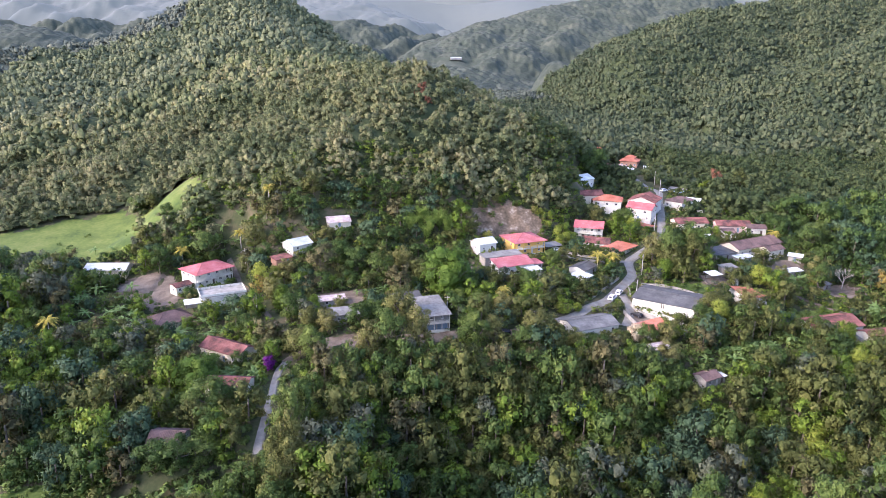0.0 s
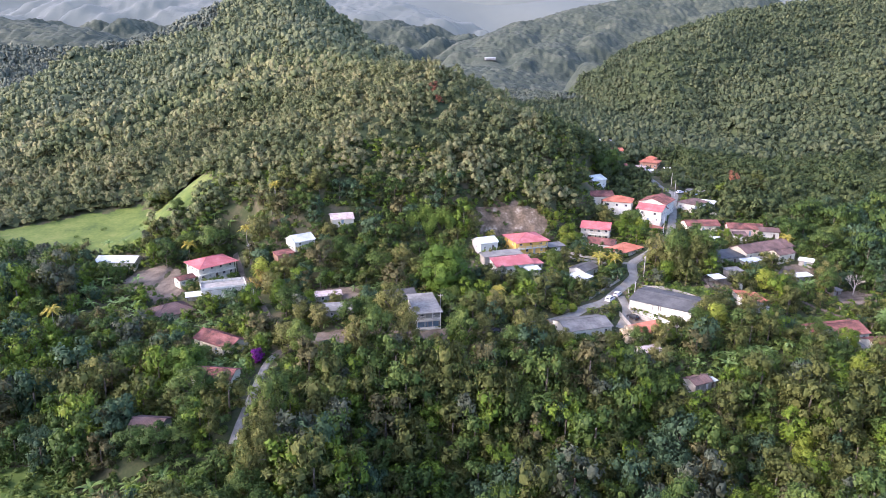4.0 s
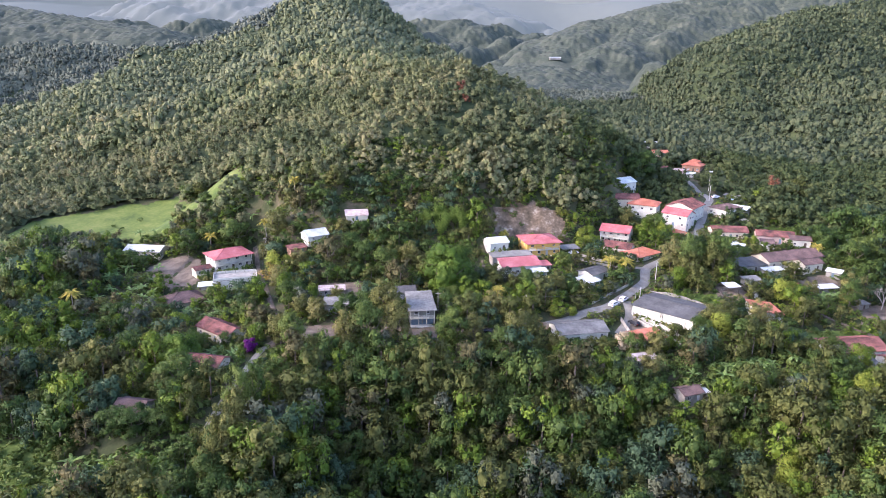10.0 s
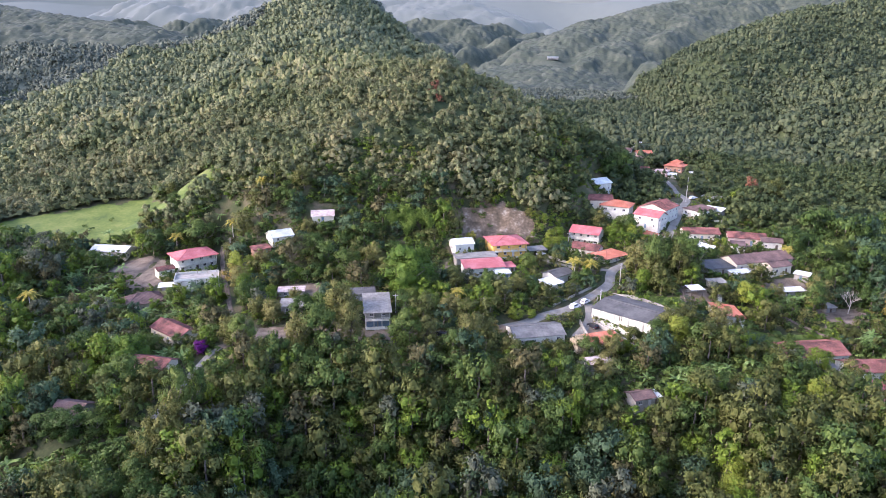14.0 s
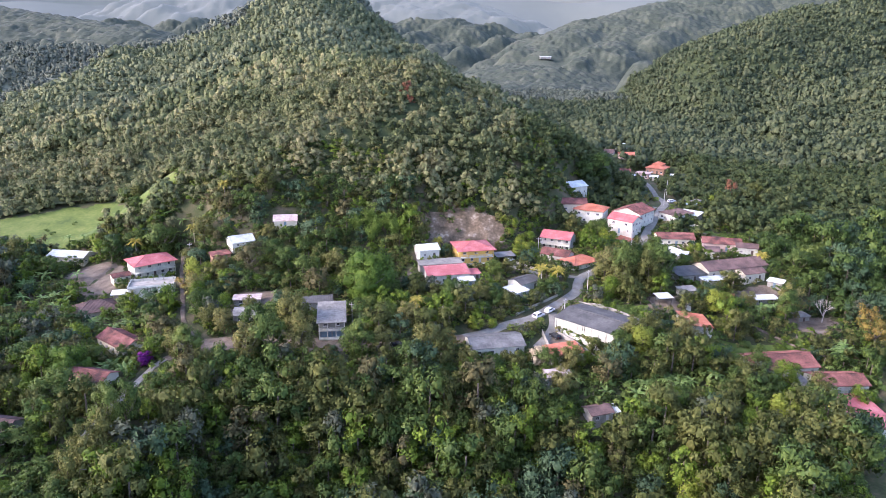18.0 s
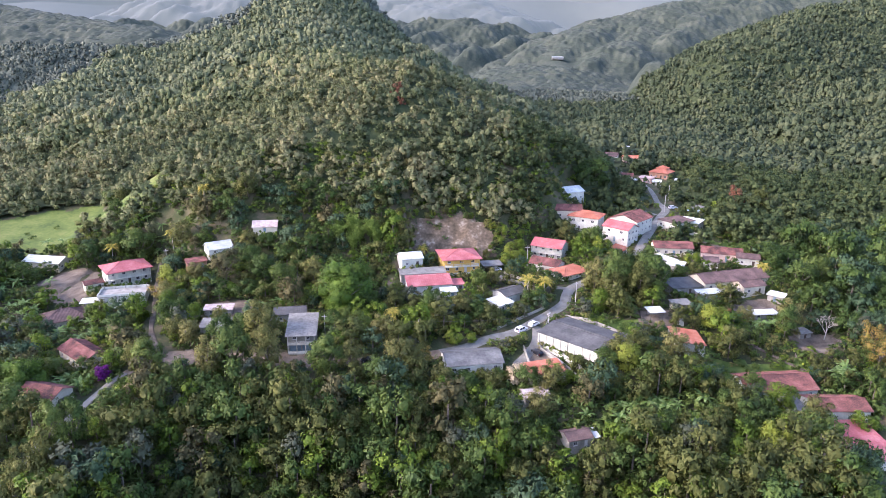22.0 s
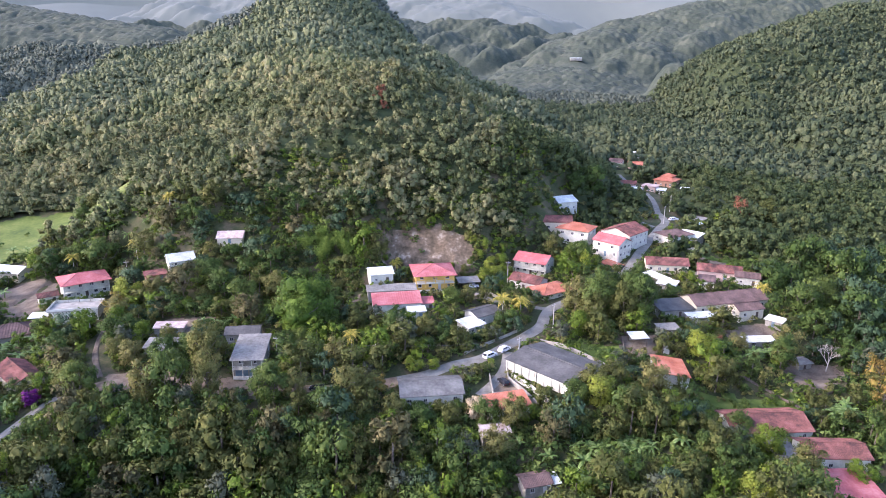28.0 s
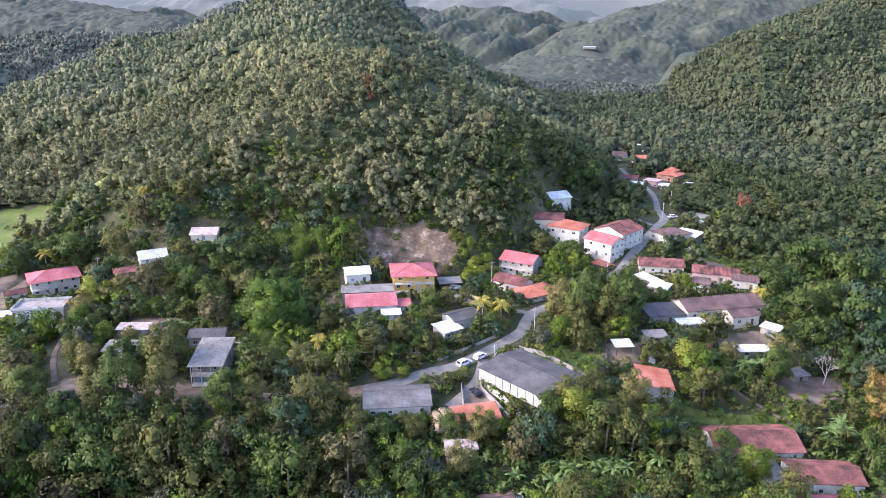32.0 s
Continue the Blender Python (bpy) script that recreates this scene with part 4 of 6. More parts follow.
def patch(name, area, mat, label, rough=0.0, lift=0.1, step=0.8):
    """Bare ground of an uneven outline that lies on the sheet."""
    ax, ay = [p[0] for p in area], [p[1] for p in area]
    PX, PY = np.meshgrid(np.arange(min(ax) - 2, max(ax) + 2, step), np.arange(min(ay) - 2, max(ay) + 2, step))
    PZ = height(PX, PY) + lift + rough * wave(PX, PY, 0.9, 2.0) + 0.5 * rough * wave(PX, PY, 2.3, 4.0)
    k = np.arange(PX.size).reshape(PX.shape)
    q = np.stack([k[:-1, :-1], k[:-1, 1:], k[1:, 1:], k[1:, :-1]], -1).reshape(-1, 4)
    mx, my = (PX[:-1, :-1] + step / 2).ravel(), (PY[:-1, :-1] + step / 2).ravel()
    mx2, my2 = mx + 0.8 * wave(mx, my, 0.6, 3.0) + 0.4 * wave(mx, my, 2.1, 1.0), my + 0.8 * wave(mx, my, 0.55, 5.0)
    q = q[inside(mx2, my2, area)]
    used, q = np.unique(q, return_inverse=True)
    V = np.stack([PX, PY, PZ], -1).reshape(-1, 3)[used]
    return tagged(new(name, mesh_np(name, V, q.reshape(-1, 4), [mat], True)), label, "ground", kind="structure")


for area in YARDS:
    patch("ground_yard", area, DIRT, "trodden bare brown earth of a yard")
patch("ground_bank", [(62, 289), (70, 288), (84, 287), (95, 287), (97.5, 292), (96, 299), (88, 304.5), (75, 305), (62, 300), (58, 292)], CUT, "steep bare pinkish soil of a dug bank", 0.12, 0.3, 0.7)


def ribbon(name, width, pts, mat, label, lift=0.14):
    p = [Vector(q) for q in pts]
    line = []
    for i in range(len(p) - 1):
        a, b, c, d = p[max(i - 1, 0)], p[i], p[i + 1], p[min(i + 2, len(p) - 1)]
        k = max(2, round((c - b).length / 1.5))
        for j in range(k):
            t = j / k
            line.append(0.5 * ((2 * b) + (c - a) * t + (2 * a - 5 * b + 4 * c - d) * t * t + (3 * b - a - 3 * c + d) * t**3))
    line.append(p[-1])
    V, F, cols = [], [], 7
    for i, q in enumerate(line):
        d = (line[min(i + 1, len(line) - 1)] - line[max(i - 1, 0)]).to_2d().normalized()
        s = Vector((-d.y, d.x))
        half = width / 2 * (1 + 0.12 * math.sin(i * 0.7) * (mat is DIRT))
        zc = float(height(q.x, q.y))
        for j in range(cols):
            u = -1 + 2 * j / (cols - 1)
            x, y = q.x + s.x * half * u, q.y + s.y * half * u
            z = max(float(height(x, y)), zc - 0.3) + lift + 0.06 * (1 - u * u)
            V.append((x, y, z - (0.5 if j in (0, cols - 1) else 0)))
    for i in range(len(line) - 1):
        for j in range(cols - 1):
            F.append((i * cols + j + 1, i * cols + j, (i + 1) * cols + j, (i + 1) * cols + j + 1))
    return tagged(new(name, mesh_np(name, V, F, [mat], True)), label, "road", kind="structure"), line


ROAD_LINES = {}
for name_, kind_, width_, pts_ in ROADS:
    word = "worn pale concrete village road" if kind_ == "c" else "dusty brown dirt road"
    _, ROAD_LINES[name_] = ribbon("road_" + name_, width_, pts_, CONCRETE_ROAD if kind_ == "c" else DIRT, word)

# mountain chains behind everything, their haze painted as a glow
def chain(radius, low, high, seed, depth):
    az = np.radians(np.linspace(-75, 75, 221))
    rise = low + (high - low) * (0.5 + 0.28 * np.sin(az * 7 + seed) + 0.14 * np.sin(az * 17 + 2 * seed) + 0.05 * np.sin(az * 41 + 3 * seed))
    rows = 14
    V = []
    for i in range(rows):
        t = i / (rows - 1)
        r = radius + depth * t + 60 * np.sin(az * 23 + seed + 4 * t) * math.sin(3.1 * t)
        V.append(np.stack([50 + r * np.sin(az), r * np.cos(az), -60 + (rise + 60) * t ** 0.8], -1))
    k = np.arange(rows * 221).reshape(rows, 221)
    q = np.stack([k[:-1, :-1], k[:-1, 1:], k[1:, 1:], k[1:, :-1]], -1).reshape(-1, 4)
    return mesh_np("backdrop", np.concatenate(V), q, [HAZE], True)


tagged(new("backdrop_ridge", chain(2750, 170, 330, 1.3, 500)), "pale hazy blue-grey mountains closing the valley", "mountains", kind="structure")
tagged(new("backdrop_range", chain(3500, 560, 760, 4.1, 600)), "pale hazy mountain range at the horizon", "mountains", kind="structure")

build_houses()

# ---- plants ----
rng = np.random.default_rng(3)


def leaf_quads(p, nrm, size, r, wide=0.75):
    a = np.cross(nrm, r.normal(size=p.shape))
    a /= np.linalg.norm(a, axis=1)[:, None]
    b = np.cross(nrm, a)
    s = size * r.uniform(0.6, 1.35, (len(p), 1))
    a, b = a * s, b * s * wide
    v = np.stack([p - a, p - 0.1 * a - b - nrm * s * 0.25, p + a, p - 0.3 * a + b - nrm * s * 0.25], 1)
    return v.reshape(-1, 3), np.arange(len(p) * 4).reshape(-1, 4)


def leaf_tris(p, nrm, size, r, wide=0.62):
    a = np.cross(nrm, r.normal(size=p.shape))
    a /= np.linalg.norm(a, axis=1)[:, None]
    b = np.cross(nrm, a)
    s = size * r.uniform(0.6, 1.45, (len(p), 1))
    a, b = a * s, b * s * wide * r.uniform(0.7, 1.2, (len(p), 1))
    v = np.stack([p - 0.8 * a - b, p + 1.1 * a - nrm * s * 0.3, p - 0.7 * a + b], 1)
    return v.reshape(-1, 3), np.arange(len(p) * 3).reshape(-1, 3)


def crown(seed, clumps, leaves, leaf, flat=0.75, spread=(0.28, 0.66), lump=(0.24, 0.46), core=0.5, sides=6, rough=0.5, low=-0.35):
    """Leaves in uneven clumps about the middle of a crown of radius 1, round dense inner foliage that closes it."""
    r = np.random.default_rng(seed)
    c = r.normal(size=(clumps, 3))
    c[:, 2] = 0
    c /= np.linalg.norm(c, axis=1)[:, None]
    h = r.uniform(low, 0.8, clumps)
    c *= (r.uniform(*spread, clumps) * np.sqrt(np.clip(1.1 - np.abs(h) ** 2.5, 0.05, 1)) * 1.15)[:, None]
    c[:, :2] += r.normal(size=2) * 0.08
    c[:, 2] = h * flat
    rad = r.uniform(*lump, clumps) * (1.12 - 0.25 * np.abs(h))
    k = np.repeat(np.arange(clumps), leaves)
    v = r.normal(size=(len(k), 3))
    v /= np.linalg.norm(v, axis=1)[:, None]
    v[:, 2] = np.where(v[:, 2] < -0.35, -v[:, 2], v[:, 2])
    p = c[k] + v * rad[k, None] * r.uniform(0.66, 1.12, (len(k), 1)) * (1, 1, 0.8)
    nrm = v + r.normal(size=v.shape) * 0.5 + (0, 0, 0.3)
    nrm /= np.linalg.norm(nrm, axis=1)[:, None]
    V, F = leaf_tris(p, nrm, leaf, r)
    # the leaves shade as the rounded clumps that they make up
    soft = 0.6 * v + 1.0 * p + r.normal(size=v.shape) * rough * 0.8 + (0, 0, 0.2)
    N = np.repeat(soft / np.linalg.norm(soft, axis=1)[:, None], 3, axis=0)
    if core:
        q = np.array([(math.cos(a) * math.cos(e), math.sin(a) * math.cos(e), math.sin(e)) for e in (-0.6, 0.35, 1.2) for a in np.linspace(0, 2 * math.pi, sides + 1)[:-1]])
        W, G, M = [], [], []
        for i in range(min(clumps, 40 if core == 0.62 else 14)):
            base = len(V) + i * 3 * sides
            W.append(c[i] + q * rad[i] * core * r.uniform(0.6, 1.25, (len(q), 1)))
            M.append(0.5 * q + W[-1] + (0, 0, 0.2) + r.normal(size=q.shape) * 0.5)
            for e in range(2):
                for a in range(sides):
                    i0, i1 = base + e * sides + a, base + e * sides + (a + 1) % sides
                    G += [(i0, i1, i1 + sides), (i0, i1 + sides, i0 + sides)]
        M = np.concatenate(M)
        N = np.concatenate([N, M / np.linalg.norm(M, axis=1)[:, None]])
        V, F = np.concatenate([V, np.concatenate(W)]), np.concatenate([F, np.array(G)])
    return V, F, N


def stuff(name, templates, xs, ys, zs, radius, tall, mat, label, category="trees"):
    pick = rng.integers(0, len(templates), len(xs))
    V, F, N, base = [], [], [], 0
    for i, (v, f, nv) in enumerate(templates):
        s = np.where(pick == i)[0]
        if not len(s):
            continue
        ang = rng.uniform(0, 6.28, len(s))
        r = radius[s]
        x = (v[None, :, 0] * np.cos(ang)[:, None] - v[None, :, 1] * np.sin(ang)[:, None]) * r[:, None] + xs[s, None]
        y = (v[None, :, 0] * np.sin(ang)[:, None] + v[None, :, 1] * np.cos(ang)[:, None]) * r[:, None] + ys[s, None]
        z = v[None, :, 2] * r[:, None] * tall[s, None] + zs[s, None]
        V.append(np.stack([x, y, z], -1).reshape(-1, 3))
        ca, sa = np.cos(ang)[:, None], np.sin(ang)[:, None]
        N.append(np.stack([nv[None, :, 0] * ca - nv[None, :, 1] * sa, nv[None, :, 0] * sa + nv[None, :, 1] * ca, np.repeat(nv[None, :, 2], len(s), 0)], -1).reshape(-1, 3))
        F.append((f[None] + (np.arange(len(s)) * len(v))[:, None, None] + base).reshape(-1, 3))
        base += len(s) * len(v)
    return tagged(new(name, mesh_np(name, np.concatenate(V), np.concatenate(F), [mat], True, np.concatenate(N))), label, category, kind="stuff")


def trunk_mesh(seed, reach=1.0, limbs=5, base=0.06, top=1.3):
    """A bent tapered trunk from the ground to the crown's middle at height `top`, with limbs; crown radius 1."""
    r = random.Random(seed)
    m = Mesh()
    x = y = 0.0
    last = (0, 0, -0.15)
    for i in range(4):
        x, y = x + r.uniform(-0.05, 0.05), y + r.uniform(-0.05, 0.05)
        nxt = (x, y, top * 0.75 * (i + 1) / 4)
        m.tube(last, nxt, base * (1 - 0.17 * i), base * (1 - 0.17 * (i + 1)), 7)
        last = nxt
    for i in range(limbs):
        a = 2 * math.pi * (i + r.uniform(-0.3, 0.3)) / limbs
        s = (x * 0.8, y * 0.8, top * r.uniform(0.5, 0.75))
        e = (reach * 0.5 * math.cos(a), reach * 0.5 * math.sin(a), top + r.uniform(-0.1, 0.25))
        f = (reach * 0.75 * math.cos(a + 0.3), reach * 0.75 * math.sin(a + 0.3), top + r.uniform(0.1, 0.4))
        m.tube(s, e, base * 0.5, base * 0.28, 5)
        m.tube(e, f, base * 0.28, base * 0.12, 4)
    return m


TREE_KINDS = {}


def tree(kind, x, y, r, z=None, tall=1.0, turn=None):
    """A tree whose crown has radius r: trunk and crown, copied from the first of its kind."""
    z = float(height(x, y)) if z is None else z
    turn = random.uniform(0, 360) if turn is None else turn
    m = Matrix.Translation((x, y, z)) @ pose(0, 0, 0, 0, 0, turn) @ Matrix.Diagonal((r, r, r * tall, 1))
    if kind in TREE_KINDS:
        s = TREE_KINDS[kind].scale
        return copy_thing(TREE_KINDS[kind], m @ Matrix.Diagonal((1 / s.x, 1 / s.y, 1 / s.z, 1)))
    seed, leafmat, clumps, leaves, leaf, flat, top, low, label = KINDS[kind]
    dense = 0.62 if kind == "mango" else 0.5
    ob = tagged(new("tree"), label, "tree", "village trees")
    part("trunk", trunk_mesh(seed, 1.0, 5, 0.06, top), BARK, ob)
    v, f, nv = crown(seed, clumps, leaves, leaf, flat, low=low, core=dense)
    part("crown", mesh_np("crown", v + np.array((0, 0, top)), f, [leafmat], True, nv), None, ob)
    ob.matrix_world = m
    TREE_KINDS[kind] = ob
    return ob


KINDS = {
    "mango": (11, LEAF_M, 60, 150, 0.036, 0.95, 0.8, -0.85, "large dense mango tree with rounded green crown"),
    "deep": (12, LEAF_B, 26, 145, 0.048, 0.85, 1.0, -0.8, "broadleaf tree with deep green rounded crown"),
    "deepb": (13, LEAF_B, 22, 145, 0.048, 1.1, 1.25, -0.9, "tall broadleaf tree with deep green crown"),
    "olive": (14, LEAF_C, 24, 140, 0.046, 0.9, 1.1, -0.8, "broadleaf tree with olive green crown"),
    "oliveb": (15, LEAF_C, 19, 145, 0.048, 1.15, 1.35, -0.9, "slender tree with loose olive crown"),
    "bright": (16, LEAF_D, 22, 145, 0.048, 0.9, 1.0, -0.8, "young tree with fresh bright green crown"),
    "blue": (23, LEAF_S, 25, 145, 0.048, 0.9, 1.05, -0.85, "broadleaf tree with dull blue-green crown"),
    "fan": (17, LEAF_B, 22, 130, 0.056, 0.55, 1.2, -0.5, "spreading tree with flat layered green crown"),
    "grey": (18, LEAF_G, 17, 120, 0.044, 0.9, 1.25, -0.7, "thin tree with greyish sparse crown"),
    "yellow": (19, LEAF_Y, 18, 130, 0.048, 0.9, 1.2, -0.7, "tree with yellowing crown"),
    "rust": (20, LEAF_R, 14, 120, 0.05, 0.85, 1.2, -0.6, "tree with rusty brown dry crown"),
    "cream": (21, CREAM, 16, 120, 0.048, 0.85, 1.15, -0.6, "tree covered in cream blossom"),
    "dry": (22, LEAF_T, 16, 110, 0.044, 1.0, 1.3, -0.6, "half-bare tree with dull brownish crown"),
}

# ---- where trees may stand ----
def blocked(x, y, r):
    for hx, hy, c, s, hw, hd in KEEP_OUT:
        dx, dy = x - hx, y - hy
        if abs(dx * c + dy * s) < hw + r * 0.45 and abs(-dx * s + dy * c) < hd + r * 0.45:
            return True
    return False


ROAD_PTS = np.array([(p.x, p.y) for name_, line in ROAD_LINES.items() for p in line])
OPEN_VIEW = [(p.x, p.y, p.z + 0.3, 2.0) for p in ROAD_LINES["street"][::3]]
OPEN_VIEW += [(p.x, p.y, p.z + 0.3, 1.5) for p in ROAD_LINES["lane"][::2] if 178 < p.y < 200]
OPEN_VIEW += [(-64, 150, -4, 9), (-54, 142, -4.5, 6), (35, 210, 8.2, 4), (57, 210, 8.2, 2.5), (150, 236, 12, 5), (107, 220, 7.5, 3), (-20, 238, 8, 1.5), (-33, 272, 9.5, 1.5), (200, 232, 5, 6), (-68, 272, 9.5, 5), (2, 212, 7.5, 4), (-18.2, 199.5, 7.0, 2), (80, 296, 21, 9), (90, 294, 19, 5), (172, 217, 5, 6), (-108, 325, 13, 16), (-90, 350, 18, 12)]
for key_, s_ in HOUSES.items():
    hidden = s_["y"] < 216 and s_["x"] < 120 or s_["z"] > 16 and s_["x"] < 20
    if key_ in ("yellow", "red_hip", "red_gable", "orange_white", "low_white"):
        OPEN_VIEW.append((s_["x"], s_["y"] - 0.5 * s_["d"], s_["z"] + 1.2, 0.4 * s_["w"]))
    OPEN_VIEW.append((s_["x"], s_["y"], s_["z"] + (s_["h"] + 0.45 * s_["rise"] if hidden else (0.9 * s_["h"] if s_["h"] < 4 else 0.75 * s_["h"]) + 0.2), 0.22 * (s_["w"] + s_["d"])))
PALMS = ((-56.4, 286.8, 7.5, 3.6), (-88.7, 231.5, 8.0, 4.0), (107.5, 256.5, 6.5, 4.2), (113.4, 255.5, 5.5, 3.8), (61.9, 231.5, 6.0, 3.6), (-34, 292.8, 8.5, 3.8), (195.5, 273.5, 5.0, 3.6), (68.5, 283, 4.5, 3.0), (-22, 300, 7, 3.2))
BAMBOOS = ((36, 284), (40, 286.5), (44, 284), (48, 285.5), (51, 282), (42, 280.5))
GROVES = ((185, 238, 6, 4, 16, 1.5), (196, 211, 4, 4, 14, 1.8), (140, 192, 11, 4, 20, 1.6), (113, 193, 6, 4, 10, 1.5), (124, 189, 7, 5, 14, 1.5), (-75, 245, 12, 7, 26, 1.6), (-80, 262, 10, 6, 18, 1.6), (-42, 232, 9, 6, 16, 1.5), (-38, 150, 13, 6, 20, 1.6), (-26, 198, 5, 5, 10, 1.5), (-40, 300, 10, 6, 16, 1.5), (16, 246, 6, 3, 8, 1.4), (4, 222, 8, 3, 8, 1.4), (-92, 305, 8, 4, 8, 1.4))
for px, py, high, length in PALMS:
    OPEN_VIEW.append((px, py, float(height(px, py)) + high - 1.5, 2.0))
for px, py in BAMBOOS:
    OPEN_VIEW.append((px, py, float(height(px, py)) + 4.0, 3.0))
for px, py, wide, deep, count, size in GROVES:
    OPEN_VIEW.append((px, py, float(height(px, py)) + 2.2, wide * 0.8))
OV = np.array(OPEN_VIEW)
EYES = ((0, 0, 9.9), (40, -5, 1.0), (80, 14, -1.3), (114, 51, -5.4))


def allowed_height(x, y, z, r):
    """How high a tree may stand here without hiding from the camera what lies open behind it."""
    best = 99.0
    for e in EYES:
        d = OV[:, :2] - e[:2]
        az = np.degrees(np.arctan2(d[:, 0], d[:, 1])) - e[2]
        far = np.hypot(d[:, 0], d[:, 1])
        u = d / far[:, None]
        t = (x - e[0]) * u[:, 0] + (y - e[1]) * u[:, 1]
        off = np.abs(-(x - e[0]) * u[:, 1] + (y - e[1]) * u[:, 0])
        hit = (np.abs(az) < 32) & (t < far - 1) & (t > far - 28) & (off < OV[:, 3] + r * 0.7)
        if hit.any():
            best = min(best, float((OV[hit, 2] + (100 - OV[hit, 2]) * (1 - t[hit] / far[hit])).min()) - z)
    return best


def in_view(x, y, margin=3.0):
    x, y = np.asarray(x, float), np.asarray(y, float)
    ok = np.zeros(x.shape, bool)
    for ex, ey, yaw in ((0, 0, 9.9), (33, -5, 1.4), (46, -5, -0.6), (78, 12, -1.3), (114, 51, -5.4)):
        az = np.degrees(np.arctan2(x - ex, y - ey)) - yaw
        ok |= np.abs(az) < 32 + margin
    return ok


def in_sight(x, y, above=9.0):
    """Whether the slopes leave a crown here in view of the camera path; the closed understorey covers the rest."""
    z = raw_height(x, y) + above
    ok = np.zeros(x.shape, bool)
    for ex, ey in ((0, 0), (40, -5), (78, 12), (114, 51)):
        clear = np.ones(x.shape, bool)
        for t in np.linspace(0.3, 0.985, 30):
            clear &= raw_height(ex + (x - ex) * t, ey + (y - ey) * t) + 3 < 100 + (z - 100) * t
        ok |= clear
    return ok


def scatter(x0, x1, y0, y1, step):
    xs, ys = np.meshgrid(np.arange(x0, x1, step), np.arange(y0, y1, step))
    xs = xs.astype(float)
    xs[::2] += step / 2
    xs = (xs + rng.uniform(-0.42, 0.42, xs.shape) * step).ravel()
    ys = (ys + rng.uniform(-0.42, 0.42, ys.shape) * step).ravel()
    return xs, ys


def near_road(x, y, d):
    return bool((np.hypot(ROAD_PTS[:, 0] - x, ROAD_PTS[:, 1] - y) < d).any())


KEY_TREES = []


def key_tree(kind, x, y, r, tall=1.0):
    KEY_TREES.append((x, y, r * 0.75))
    tree(kind, x, y, r, tall=tall)


def in_open(x, y):
    if any(math.hypot(x - p[0], y - p[1]) < 3.4 for p in PALMS + BAMBOOS) or any(abs(x - q[0]) < q[2] and abs(y - q[1]) < q[3] for q in GROVES):
        return True
    return any(inside(x, y, a) for a in [MEADOW_AREA] + YARDS + GRASSY) or (63 < x < 95 and 285 < y < 302)

RUSTY = ((51.4, 363, 3.6), (54, 357, 2.4))
# trees that stand out, and others placed to screen roads and walls from the camera
key_tree("mango", 44.5, 243.0, 10.0, 0.98)
for lx, ly, lr in ((-13.2, 149, 4.4), (-12.5, 140, 4.6), (-8, 131, 5.0), (-17, 134, 4.4), (-27, 206.5, 3.2), (-35, 205, 3.6), (-26, 179.5, 3.6), (-33, 180, 3.6), (-36, 156.5, 4.8), (-41.5, 157, 4.6), (-31, 158, 4.4)):
    key_tree("deep", lx, ly, lr, 1.3 if lx > -20 else 0.95)
for lx, ly, lr in ((101, 284, 3.0), (105, 288, 3.4), (109, 292, 3.0), (103, 293, 3.2), (107, 297, 3.4), (100, 299, 3.0), (111, 286, 2.6)):
    key_tree("bright", lx, ly, lr, 0.8)
for i in range(26):
    an = 2 * math.pi * i / 26
    key_tree("olive" if i % 2 else "bright", 78.5 + 19 * math.cos(an) + random.uniform(-2, 2), 296 + 8.5 * math.sin(an) + random.uniform(-1.5, 1), random.uniform(1.2, 2.3), 0.9)
for kind_, lx, ly, lr, lt in (("olive", 79, 201.5, 4.2, 0.95), ("bright", 80, 205, 2.5, 0.9), ("deep", 85, 204.5, 2.6, 0.9), ("olive", 90.5, 205.3, 2.4, 0.9), ("deep", 95, 206.5, 2.2, 0.9), ("deep", 46, 233, 3.6, 0.9), ("olive", -13.5, 143.5, 4.4, 1.2), ("deep", -13.8, 153, 4.0, 1.15), ("deep", 86, 199.5, 4.0, 0.9), ("olive", 94, 200.5, 3.6, 1.0), ("deep", 103, 200.5, 3.8, 1.3), ("olive", 110, 200, 4.2, 1.3), ("olive", 131.5, 213, 4.6, 1.0), ("deep", 126, 208.5, 4.0, 1.0), ("bright", 172, 195.5, 4.5, 1.1), ("olive", 177, 186.5, 5.0, 1.15), ("deep", 167, 203, 4.0, 1.0), ("bright", 190, 187, 3.6, 0.9)):
    key_tree(kind_, lx, ly, lr, lt)
for lx, ly, lr in ((-11.5, 161, 4.2), (-8, 165, 4.0), (-10.2, 156, 4.6), (-12.2, 152.5, 4.6), (-8.8, 149, 5.0), (-11.6, 146, 4.8)):
    key_tree("deepb" if ly > 158 else "olive", lx, ly, lr, 1.65)
key_tree("deep", -86, 350, 5.0)
key_tree("olive", -79, 345, 4.0)
key_tree("deep", -66, 313, 3.6)
key_tree("deep", -46.8, 291.5, 8.2)
key_tree("deep", -57.5, 291, 5.0)
key_tree("deepb", -64, 281, 4.6)
key_tree("dry", -1.5, 260, 6.2, 1.1)
key_tree("deep", 5, 268, 6.2)
key_tree("olive", -3.3, 299, 5.4)
key_tree("olive", 24, 217, 6.4, 1.2)
key_tree("deep", 19, 203, 6.2, 1.45)
